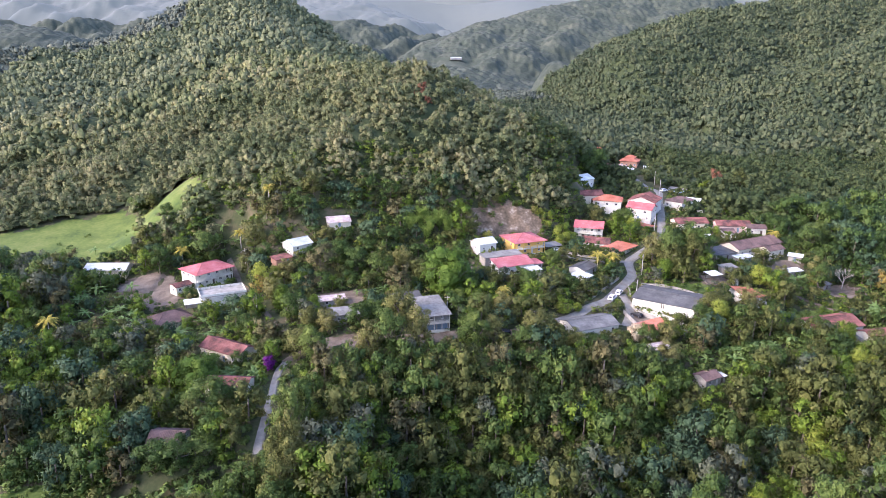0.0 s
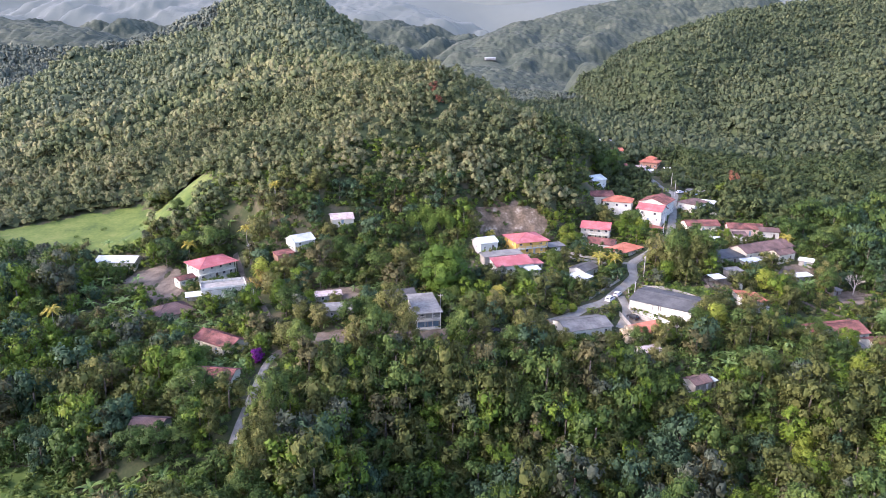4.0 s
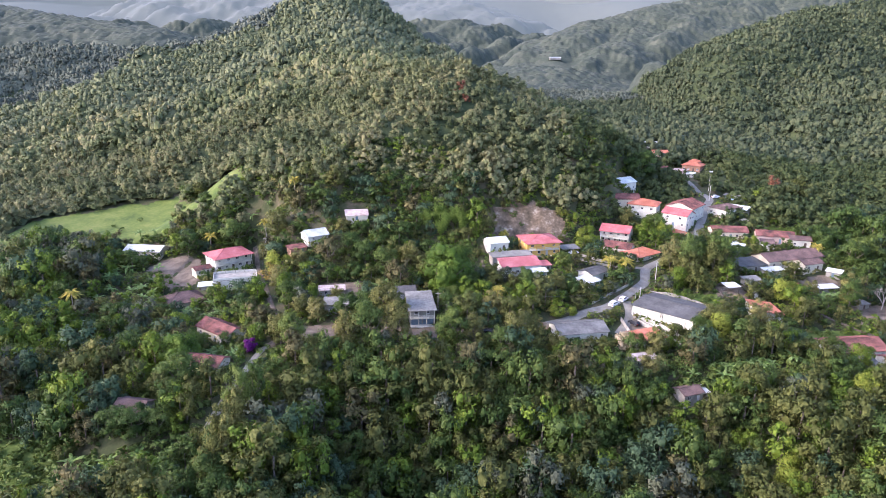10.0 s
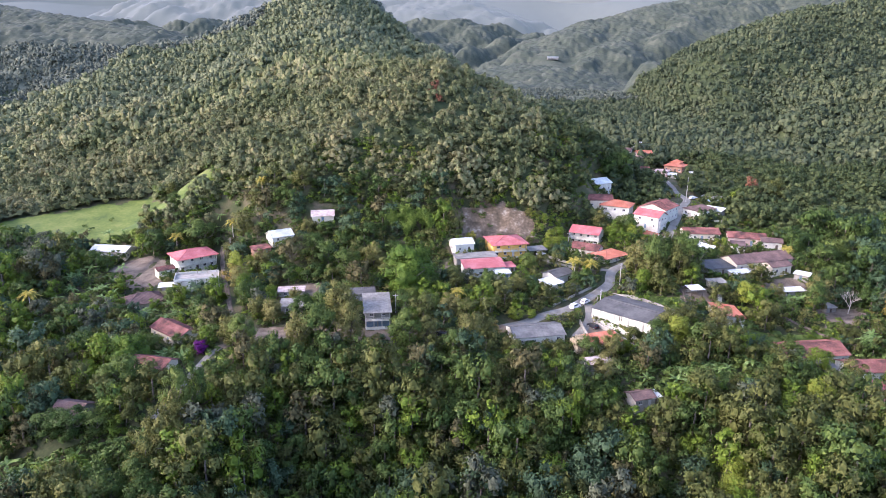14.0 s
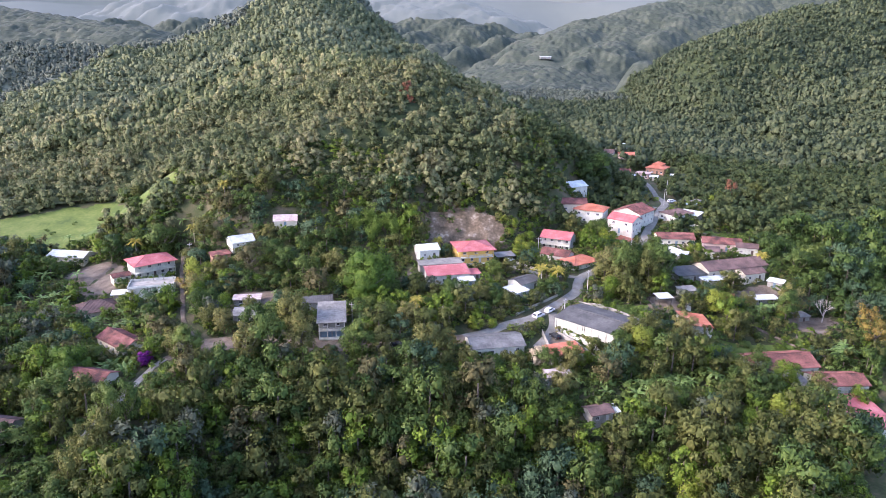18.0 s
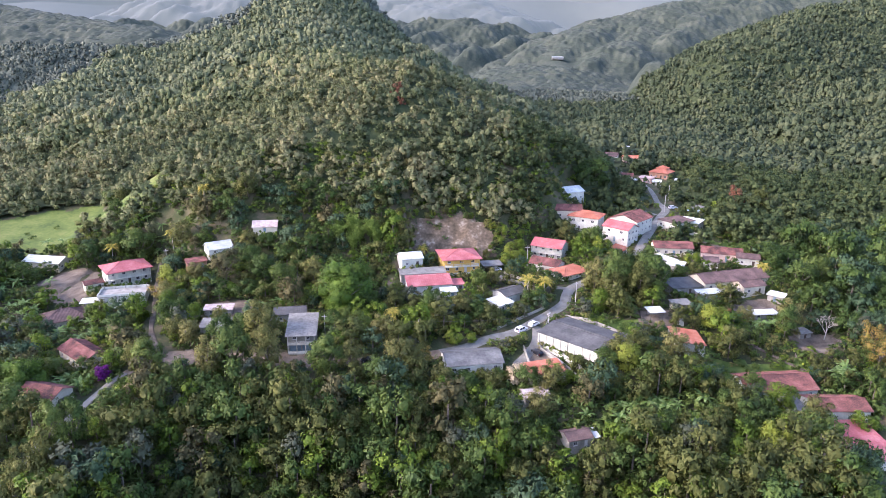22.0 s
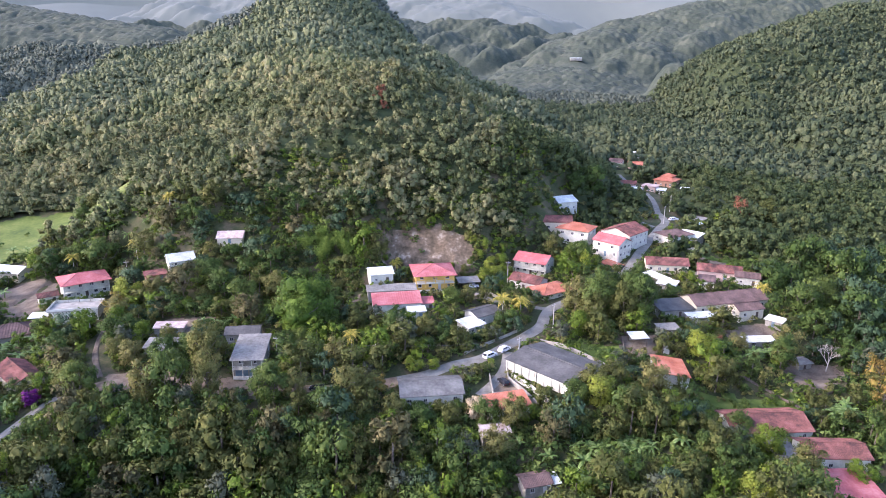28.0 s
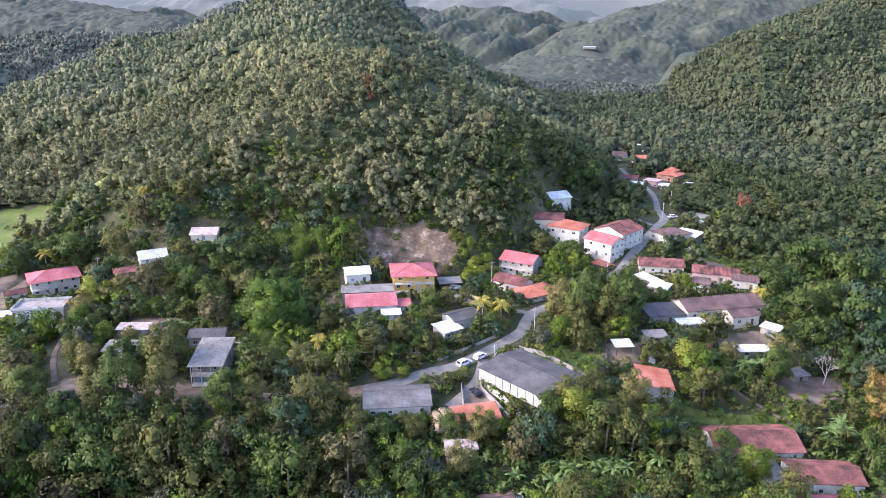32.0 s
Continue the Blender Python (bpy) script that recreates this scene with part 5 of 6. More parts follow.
for kind_, lx, ly, lr, lt in (("deep", 141, 261, 6.5, 1.35), ("olive", 147, 267, 6.0, 1.3), ("deep", 150, 260, 6.5, 1.3), ("deepb", 154, 268, 5.0, 1.3), ("olive", 136, 251.5, 5.5, 1.25), ("olive", -19, 249, 4.6, 1.1), ("deep", -12, 231, 4.6, 1.2), ("bright", -15, 240, 4.4, 1.1), ("olive", -6, 223, 4.0, 1.1), ("olive", 60, 222, 4.6, 1.1), ("olive", 0, 219.5, 4.2, 1.1), ("deep", 10.5, 219, 4.6, 1.15), ("deep", 17, 221.5, 4.4, 1.1), ("bright", -4, 234, 4.0, 1.0), ("olive", 5, 233.5, 3.4, 0.9), ("deep", -5, 272, 4.0, 0.9), ("olive", -14, 265, 4.4, 0.9), ("deep", 9, 280, 4.0, 0.9), ("olive", 1, 281, 3.6, 0.9), ("deep", 52, 224, 4.4, 1.1), ("deep", 20, 256, 5.6, 1.1), ("olive", 30, 262, 5.4, 1.1), ("deepb", 12, 262, 5.0, 1.1), ("bright", -22, 262, 5.4, 1.0), ("olive", -28, 287, 5.6, 1.1), ("deep", 52, 243, 4.2, 1.0), ("olive", 62, 242, 4.4, 1.0), ("deep", 74, 240, 4.6, 1.0), ("olive", 84, 238, 4.2, 1.0), ("deep", 90, 262, 4.0, 0.9), ("olive", 96, 266, 3.6, 0.9), ("yellow", -23, 254, 4.4, 0.9), ("deep", 165, 270, 3.6, 1.0), ("olive", 128, 310, 4.6, 1.0), ("deep", 137, 300, 5.2, 1.1), ("bright", 140, 296, 4.0, 1.0)):
    key_tree(kind_, lx, ly, lr, lt)
key_tree("deepb", 47, 203, 5.0, 1.1)
key_tree("olive", 52.5, 205, 4.2, 1.2)
key_tree("olive", 66, 205, 5.0, 1.2)
key_tree("deepb", -4, 199, 4.6, 1.2)
key_tree("olive", -9, 203, 4.6, 1.2)
key_tree("deep", 44, 204.5, 4.4, 1.35)
key_tree("olive", 28.2, 205.5, 5.2, 1.5)
key_tree("olive", 13, 202, 5.2, 1.4)
key_tree("olive", 71, 208, 4.6)
key_tree("yellow", 74, 210.5, 3.0)
key_tree("deep", 62, 200, 5.0)
key_tree("bright", 82, 222.5, 3.0, 0.8)
key_tree("bright", 87.5, 224, 2.2, 0.8)
key_tree("olive", 131, 257, 6.0, 1.25)
key_tree("deep", 138, 255, 6.6, 1.3)
key_tree("olive", 146, 252, 6.2, 1.3)
key_tree("deepb", 152, 254, 5.6, 1.3)
key_tree("bright", 131, 247, 4.6)
key_tree("deep", 153, 259, 4.4, 1.2)
key_tree("deep", 150, 371, 8.5)
key_tree("deep", 141, 362, 6.0)
key_tree("bright", 173.9, 285.5, 3.2, 0.9)
key_tree("bright", 166, 236, 4.6)
key_tree("olive", 191, 236, 5.4, 1.3)
key_tree("deepb", 187, 231, 4.0, 1.3)
key_tree("deep", 212, 268, 6.5)
key_tree("deep", 205, 262, 6.0)
key_tree("olive", 178, 241, 3.4)
key_tree("rust", 171, 240, 2.6)
key_tree("olive", 137.5, 216, 4.6)
key_tree("bright", 133, 209, 4.8)
key_tree("olive", 148, 215, 5.2, 1.1)
key_tree("cream", 100.4, 203.5, 3.0, 1.2)
key_tree("bright", 113, 203.5, 3.4)
key_tree("olive", 106, 190, 5.0)
key_tree("fan", 5, 117, 6.5)
key_tree("deep", -26, 116, 6.5, 0.8)
key_tree("grey", -9, 131, 3.0)
key_tree("bright", 131, 151, 5.0)
key_tree("deep", -32, 178, 6.8)
key_tree("bright", -47, 186, 3.4, 1.4)
key_tree("mango", -37, 191, 6.5)
key_tree("bright", 106, 136, 5.0)
key_tree("yellow", 206, 211, 4.4, 1.2)
key_tree("yellow", 210, 222, 3.6, 1.3)
key_tree("olive", 208, 200, 4.6, 1.3)
key_tree("rust", 214, 355, 4.2, 1.4)
key_tree("olive", 222, 345, 5.0, 1.5)
key_tree("bright", 205, 350, 4.0)
key_tree("bright", 162, 175, 4.2)
key_tree("bright", 152, 168, 4.6)

for lx, ly, lr in RUSTY:
    key_tree("rust", lx, ly, lr, 1.2)

# planting that hides the walls of houses set among trees
HEDGES = []
for key_ in ("rust_hill", "white_small", "red_low", "long_white", "rust_left", "red_left", "brown_low", "white_behind", "grey_back", "zinc_shed", "workshop", "tile_shack", "brown_small", "brown_left", "long_rust", "grey_hip", "annex", "metal_gable", "dark_shed", "hall"):
    s_ = HOUSES[key_]
    ca_, sa_ = math.cos(radians(s_["turn"])), math.sin(radians(s_["turn"]))
    n_ = max(3, round(s_["w"] / 2.1))
    for i in range(n_):
        u_, v_ = s_["w"] * ((i + 0.5) / n_ - 0.5) * 1.15 + random.uniform(-0.4, 0.4), -s_["d"] / 2 - random.uniform(1.7, 2.6)
        px, py = s_["x"] + u_ * ca_ - v_ * sa_, s_["y"] + u_ * sa_ + v_ * ca_
        if near_road(px, py, 2.2):
            continue
        want = s_["z"] + s_["h"] * (random.uniform(-0.3, 0.15) if key_ == "hall" else random.uniform(0.55, 0.95)) - float(height(px, py))
        if want > 1.0:
            HEDGES.append((px, py, float(height(px, py)) + 0.5 * want, random.uniform(1.4, 2.0), want))
            KEY_TREES.append((px, py, 1.0))

# woods and gardens near the village
near_xs, near_ys = scatter(-130, 275, 98, 304, 3.5)
seen = in_view(near_xs, near_ys)
near_xs, near_ys = near_xs[seen], near_ys[seen]
near_zs = height(near_xs, near_ys)
singles, rest = [], []
choices = ("deep", "blue", "deepb", "olive", "blue", "oliveb", "bright", "fan", "deepb", "grey", "dry", "olive", "deep", "olive", "deepb", "bright")
standing = np.zeros((0, 3))
for x, y, z in zip(near_xs, near_ys, near_zs):
    x, y, z = float(x), float(y), float(z)
    village = y > 203 and -90 < x < 215
    u = rng.random()
    r = 2.4 + 3.6 * u * u if village else 2.8 + 5.0 * u * u
    if in_open(x, y) or blocked(x, y, r) or near_road(x, y, 2.4 + 0.25 * r):
        continue
    if any(math.hypot(x - a, y - b) < c + 0.5 * r for a, b, c in KEY_TREES):
        continue
    if (np.hypot(standing[:, 0] - x, standing[:, 1] - y) < (0.42 if village else 0.36) * (standing[:, 2] + r)).any():
        continue
    tall = float(rng.uniform(0.85, 1.2) if village else rng.uniform(0.95, 1.5))
    if 182 < y < 209 and -12 < x < 102:
        tall = 1.35
    top = 1.95 * r * tall
    room = allowed_height(x, y, z, r)
    if top > room:
        r = max(1.2, r * room / top)
    standing = np.vstack([standing, (x, y, r)])
    # deeper leaf kinds on the right slope, standing in partly for its shade
    rest.append((x, y, z, r, int(rng.choice((0, 1, 2, 4, 12, 14) if x > 186 and y > 225 else (0, 2, 3, 5, 6, 11)) if x > 135 and rng.random() < (0.9 if x > 186 else 0.6) else rng.choice(len(choices))), tall))
rest.sort(key=lambda q: math.hypot(q[0] - 70, q[1] - 40))
for x, y, z, r, k, tall in rest[:130]:
    if r > 1.8:
        tree(choices[k], x, y, r, tall=tall)
        continue
    tree("bright" if k % 2 else "deep", x, y, r, tall=0.8)
left = rest[130:]
for mat, ks, name_, lab in ((LEAF_B, (0, 2, 8, 12, 14), "green_woods", "dense deep green broadleaf trees"), (LEAF_S, (1, 4), "blue_green_woods", "dull blue-green broadleaf trees"), (LEAF_C, (3, 5, 11, 13), "olive_woods", "olive green broadleaf trees between the houses"), (LEAF_D, (6, 7, 15), "bright_woods", "fresh green trees and shrubs between the houses"), (LEAF_G, (9,), "grey_woods", "thin greyish trees in the woods"), (LEAF_T, (10,), "dry_woods", "half-bare brownish trees in the woods")):
    some = np.array([q[:4] + q[5:] for q in left if q[4] in ks])
    templates = [crown(40 + i + ks[0], 15, 48, 0.072, 0.95, low=-0.9, sides=4) for i in range(6)]
    tall = some[:, 4]
    stuff(name_, templates, some[:, 0], some[:, 1], some[:, 2] + some[:, 3] * 1.05 * tall, some[:, 3], tall, mat, lab)
stems = Mesh()
for x, y, z, r, k, tall in left:
    stems.tube((x, y, z - 0.3), (x + 0.2, y, z + r * tall * 1.1), 0.05 * r + 0.05, 0.03 * r + 0.02, 5)
tagged(new("tree_stems", stems.data("tree_stems", BARK)), "grey-brown trunks of the village trees", "tree trunks", kind="stuff")

# undergrowth that covers the ground between the trees
bx, by = scatter(-130, 275, 98, 345, 2.4)
ok = in_view(bx, by) & (rng.random(len(bx)) < np.where(by > 300, np.where(bx < 215, 0.6, 0.0), np.where(by > 205, 0.6, 0.85)))
ok &= ~inside(bx, by, MEADOW_AREA) | (rng.random(len(bx)) < 0.05)
for area in YARDS:
    ok &= ~inside(bx, by, area)
for area in GRASSY:
    ok &= ~inside(bx, by, area) | (rng.random(len(bx)) < 0.85)
ok &= ~((bx > 64) & (bx < 94) & (by > 286) & (by < 302) & (rng.random(len(bx)) < 0.8))
for hx, hy, c, s, hw, hd in KEEP_OUT:
    ok &= ~((np.abs((bx - hx) * c + (by - hy) * s) < hw - 1.2) & (np.abs(-(bx - hx) * s + (by - hy) * c) < hd - 1.2))
for px, py in ROAD_PTS[::2]:
    ok &= np.hypot(bx - px, by - py) > 3.0
bx, by = bx[ok], by[ok]
bz = height(bx, by)
br = rng.uniform(0.9, 2.0, len(bx)) * np.where(by < 205, 1.45, 1.0)
shrubs = [crown(70 + i, 5, 13, 0.21, 0.8, (0.3, 0.7), (0.3, 0.5), core=0) for i in range(4)]
half = rng.random(len(bx)) < 0.5
for sel, mat, name_ in ((half, LEAF_B, "undergrowth"), (~half, GRASS, "shrubs")):
    stuff(name_, shrubs, bx[sel], by[sel], bz[sel] + 0.35 * br[sel], br[sel], np.full(sel.sum(), 0.9), mat, "tangled green undergrowth between the trees", "undergrowth")

# bushes and hedges that fill the gardens
ux, uy = scatter(-95, 216, 204, 405, 3.3)
ur = rng.uniform(1.2, 2.4, len(ux)) * np.where((uy > 300) & (ux < 150), 1.3, 1.0)
ok = np.ones(len(ux), bool)
for i in range(len(ux)):
    x, y = float(ux[i]), float(uy[i])
    if y > 328 and x < 96 or y > 352 and x > 178 or in_open(x, y) and (rng.random() < (0.9 if y > 295 else 0.35) or not any(inside(x, y, a) for a in GRASSY)) or near_road(x, y, 2.6 + 0.5 * ur[i]) or blocked(x, y, ur[i] * 0.6) or rng.random() < 0.15:
        ok[i] = False
ux, uy, ur = ux[ok], uy[ok], ur[ok]
uz, ut = height(ux, uy) + 0.6 * ur, rng.uniform(0.7, 1.1, len(ux))
hedge = np.array(HEDGES)
ux, uy, uz, ur, ut = (np.concatenate(q) for q in ((ux, hedge[:, 0]), (uy, hedge[:, 1]), (uz, hedge[:, 2]), (ur, hedge[:, 3]), (ut, hedge[:, 4] / (1.9 * hedge[:, 3]))))
sort = rng.choice(3, len(ux), p=(0.25, 0.35, 0.4))
bushes = [crown(200 + i, 6, 18, 0.135, 0.85, sides=5) for i in range(5)]
for k, mat, name_, lab in ((0, LEAF_B, "garden_bushes", "deep green bushes between the houses"), (1, LEAF_C, "olive_bushes", "olive green bushes between the houses"), (2, LEAF_D, "bright_bushes", "fresh green hedges and bushes between the houses")):
    stuff(name_, bushes, ux[sort == k], uy[sort == k], uz[sort == k], ur[sort == k], ut[sort == k], mat, lab, "bushes")

# forest on the hills
hx_, hy_ = scatter(-420, 620, 296, 447, 5.8)
seen_slope = in_sight(hx_, hy_)
hz_ = height(hx_, hy_)
keep = seen_slope & in_view(hx_, hy_) & ~((hy_ < 301) & (hx_ > -90) & (hx_ < 215))
for area in [MEADOW_AREA] + YARDS + GRASSY:
    keep &= ~inside(hx_, hy_, area)
keep &= ~((hx_ > 62) & (hx_ < 96) & (hy_ < 303))
for px, py in ROAD_PTS[::2]:
    keep &= np.hypot(hx_ - px, hy_ - py) > 5.0
hx_, hy_, hz_ = hx_[keep], hy_[keep], hz_[keep]
hr_ = rng.uniform(2.9, 5.0, len(hx_)) * (1 + 0.15 * wave(hx_, hy_, 0.05, 4.0))
ok = np.ones(len(hx_), bool)
for i in range(len(hx_)):
    if hx_[i] > 100 and hy_[i] < 530 or hy_[i] < 330:
        if blocked(hx_[i], hy_[i], hr_[i]):
            ok[i] = False
        else:
            room = allowed_height(hx_[i], hy_[i], hz_[i], hr_[i])
            hr_[i] = max(1.3, min(hr_[i], room / 1.9))
hx_, hy_, hz_, hr_ = hx_[ok], hy_[ok], hz_[ok], hr_[ok]
hill_sorts = [crown(90 + i, 12, 25, 0.098, 0.95, core=0.6, sides=4, rough=0.3, low=-0.6) for i in range(6)]
# the right side takes the leaf colour darkened for its shade
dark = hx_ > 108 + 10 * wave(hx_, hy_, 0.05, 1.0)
stuff("valley_forest", hill_sorts, hx_[dark], hy_[dark], hz_[dark] + hr_[dark] * 0.9, hr_[dark], rng.uniform(0.9, 1.35, dark.sum()), VALLEY_SHADED, "deep green forest in the valley above the village, darkened for shade")
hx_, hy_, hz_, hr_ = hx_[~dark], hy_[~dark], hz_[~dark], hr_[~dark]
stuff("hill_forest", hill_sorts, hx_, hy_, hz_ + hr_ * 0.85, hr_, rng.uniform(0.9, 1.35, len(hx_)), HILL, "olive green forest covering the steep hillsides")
rx_, ry_ = scatter(-620, 760, 444, 960, 6.9)
keep = in_view(rx_, ry_, 1)
keep[keep] = in_sight(rx_[keep], ry_[keep])
for px, py in ROAD_PTS[::2]:
    if py > 400:
        keep &= np.hypot(rx_ - px, ry_ - py) > 6.0
for s_ in HOUSES.values():
    keep &= np.hypot(rx_ - s_["x"], ry_ - s_["y"]) > 0.6 * max(s_["w"], s_["d"]) + 3
    keep &= ~((np.abs(rx_ - s_["x"]) < 8) & (ry_ < s_["y"]) & (ry_ > s_["y"] - 20))
rx_, ry_ = rx_[keep], ry_[keep]
rr_ = rng.uniform(3.9, 6.6, len(rx_))
# leaf colours by zone: haze put in with distance, shade up the glen
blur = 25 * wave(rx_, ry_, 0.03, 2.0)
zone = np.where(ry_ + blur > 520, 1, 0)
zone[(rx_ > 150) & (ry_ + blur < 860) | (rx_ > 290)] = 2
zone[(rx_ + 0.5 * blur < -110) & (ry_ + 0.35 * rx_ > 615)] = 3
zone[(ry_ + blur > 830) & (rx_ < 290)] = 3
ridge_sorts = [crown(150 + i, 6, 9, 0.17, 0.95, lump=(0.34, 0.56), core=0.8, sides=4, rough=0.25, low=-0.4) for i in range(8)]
for sel, mat, name_, lab in ((zone == 0, HILL, "slope_forest", "olive green forest on the upper slopes"), (zone == 1, RIDGEL_HAZED, "ridge_forest", "forest covering the ridges behind the village, leaf colour greyed for haze"), (zone == 2, GLEN_SHADED, "glen_forest", "deep green forest up the valley, colour toned for shade and distance"), (zone == 3, FARHILL_HAZED, "far_slope_forest", "forest on the slopes further off, leaf colour tinted blue-grey for haze")):
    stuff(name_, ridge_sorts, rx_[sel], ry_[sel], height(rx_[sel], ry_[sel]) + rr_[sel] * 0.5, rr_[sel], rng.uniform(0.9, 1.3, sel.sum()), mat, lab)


def canopy(x0, x1, y0, y1, step, tree_step, high, seed):
    """A closed roof of far crowns: rounded tops at uneven places."""
    CX, CY = np.meshgrid(np.arange(x0, x1, step), np.arange(y0, y1, step))
    ix, iy = np.floor(CX / tree_step), np.floor(CY / tree_step)
    best = np.zeros_like(CX)
    for dx in (-1, 0, 1):
        for dy in (-1, 0, 1):
            jx, jy = ix + dx, iy + dy
            h1 = np.modf(np.abs(np.sin(jx * 12.9898 + jy * 78.233 + seed) * 43758.5453))[0]
            h2 = np.modf(np.abs(np.sin(jx * 39.346 + jy * 11.135 + seed) * 24634.6345))[0]
            d = np.hypot(CX - (jx + h1) * tree_step, CY - (jy + h2) * tree_step) / (tree_step * (0.7 + 0.35 * h2))
            best = np.maximum(best, np.sqrt(np.clip(1 - d * d, 0, 1)) * (0.75 + 0.5 * h1))
    edge = smooth(y0, y0 + 40, CY) * smooth(10, 34, np.hypot((CX - 231) / 1.6, CY - 1204))
    CZ = height(CX, CY) + high * (0.7 + 0.5 * smooth(430, 500, CY)) * (best - 0.15) * edge - 0.5
    k = np.arange(CX.size).reshape(CX.shape)
    q = np.stack([k[:-1, :-1], k[:-1, 1:], k[1:, 1:], k[1:, :-1]], -1).reshape(-1, 4)
    mid = np.stack([CX, CY], -1)[:-1, :-1].reshape(-1, 2)
    q = q[in_view(mid[:, 0], mid[:, 1], 2) & (np.hypot((mid[:, 0] - 231) / 1.6, mid[:, 1] - 1204) > 10)]
    used, q = np.unique(q, return_inverse=True)
    return np.stack([CX, CY, CZ], -1).reshape(-1, 3)[used], q.reshape(-1, 4)


v, f = canopy(-620, 760, 300, 962, 3.0, 6.5, 4.4, 5.0)
mx, my = v[f[:, 0], 0], v[f[:, 0], 1]
ok = ~((mx > 98) & (mx < 215) & (my < 352)) & ~((mx > 60) & (mx < 100) & (my < 308))
for area in [MEADOW_AREA] + YARDS + GRASSY:
    ok &= ~inside(mx + 2 * wave(mx, my, 0.3, 1.0), my, area)
for px, py in ROAD_PTS[::2]:
    ok &= np.hypot(mx - px, my - py) > 6.5
for hx, hy, c, sn, hw, hd in KEEP_OUT:
    ok &= ~((np.abs((mx - hx) * c + (my - hy) * sn) < hw + 2) & (np.abs(-(mx - hx) * sn + (my - hy) * c) < hd + 5))
f, mx, my = f[ok], mx[ok], my[ok]
# sheet between the crowns, shade and haze put into its colours
me_ = mesh_np("understorey", v, f, [UNDER_SHADED, UNDER_SHADED, GLEN_SHADED, FARHILL_HAZED, UNDER_SHADED], True)
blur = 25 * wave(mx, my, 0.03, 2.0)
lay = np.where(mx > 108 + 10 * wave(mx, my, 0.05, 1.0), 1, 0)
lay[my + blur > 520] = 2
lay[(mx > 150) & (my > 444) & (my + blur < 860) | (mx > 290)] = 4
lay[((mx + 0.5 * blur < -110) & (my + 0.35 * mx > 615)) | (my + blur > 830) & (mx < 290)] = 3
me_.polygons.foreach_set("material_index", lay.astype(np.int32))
tagged(new("understorey", me_), "closed lower foliage beneath the hillside trees, colour darkened for shade", "trees", kind="stuff")
# slopes at the valley's head wear the same painted haze glow
v, f = canopy(-1000, 1400, 1560, 1960, 6, 13, 7.0, 2.0)
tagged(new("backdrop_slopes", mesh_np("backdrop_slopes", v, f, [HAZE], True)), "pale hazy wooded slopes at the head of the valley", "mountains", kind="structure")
v, f = canopy(-760, 900, 935, 1570, 3.1, 8.0, 6.0, 2.0)
tagged(new("far_forest", mesh_np("far_forest", v, f, [FARCAN_SHADED], True)), "closed forest on distant mountains, haze tint and crown shade in its colour", "trees", kind="stuff")


# ---- palms, banana plants, bamboo ----
def frond(m, base, az, length, lift, droop, wide, cuts):
    """One feather leaf: a drooping rib with leaflets on both sides."""
    p, d = Vector(base), Vector((math.cos(az), math.sin(az), 0))
    side = Vector((-math.sin(az), math.cos(az), 0))
    last = None
    for i in range(cuts + 1):
        t = i / cuts
        q = p + d * (length * t) + Vector((0, 0, lift * t - droop * t * t))
        w = wide * math.sin(math.pi * min(0.97, 0.12 + 0.88 * t))
        if last:
            for s in (-1, 1):
                tip = q + side * (s * w) + d * (0.18 * length / cuts) + Vector((0, 0, -0.35 * w))
                m.face(last, last + (q - last) * 0.75, tip + d * 0.08, tip - (q - last) * 0.3)
        last = q


def palm_parts(seed, high, fronds, length):
    r = random.Random(seed)
    t = Mesh()
    last, x, y = (0, 0, -0.3), 0.0, 0.0
    for i in range(6):
        x, y = x + r.uniform(-0.12, 0.2), y + r.uniform(-0.12, 0.12)
        nxt = (x, y, high * (i + 1) / 6)
        t.tube(last, nxt, 0.2 - 0.014 * i, 0.19 - 0.014 * i, 7)
        last = nxt
    f = Mesh()
    for i in range(fronds):
        lift = 4.6 * (i % 5) / 4 + r.uniform(-0.2, 0.6)
        frond(f, last, 2 * math.pi * i / fronds + r.uniform(-0.2, 0.2), length * r.uniform(0.8, 1.05) * (1 - 0.055 * lift), lift, 0.55 * lift + r.uniform(1.2, 3.0), 0.62, 12)
    return t, f


def palm(x, y, high, length, seed):
    ob = tagged(empty("palm_tree", x, y, float(height(x, y)), seed * 57), "coconut palm with yellow-green drooping fronds", "palm tree", "coconut palms")
    t, f = palm_parts(seed, high, 26, length * 1.15)
    part("trunk", t, PALEBARK, ob)
    part("fronds", f, PALM, ob)


for i, spot in enumerate(PALMS):
    palm(*spot, i + 1)


def banana_parts(seed):
    r = random.Random(seed)
    t = Mesh()
    t.tube((0, 0, -0.2), (0.05, 0, 1.6), 0.14, 0.09, 7)
    f = Mesh()
    for i in range(9):
        az, length = 2.4 * i + r.uniform(-0.3, 0.3), r.uniform(1.7, 2.6)
        d, side = Vector((math.cos(az), math.sin(az), 0)), Vector((-math.sin(az), math.cos(az), 0))
        lift, droop, last = r.uniform(1.2, 2.4), r.uniform(1.0, 2.6), None
        for k in range(6):
            u = k / 5
            q = Vector((0.05, 0, 1.5)) + d * (length * u) + Vector((0, 0, lift * u - droop * u * u))
            w = 0.3 * math.sin(math.pi * min(0.96, 0.1 + 0.85 * u)) + 0.02
            if last:
                for s in (-1, 1):
                    f.face(last[0], q, q + side * (s * w) - Vector((0, 0, 0.25 * w)), last[0] + side * (s * last[1]) - Vector((0, 0, 0.25 * last[1])))
            last = (q, w)
    return t, f


BANANAS = []


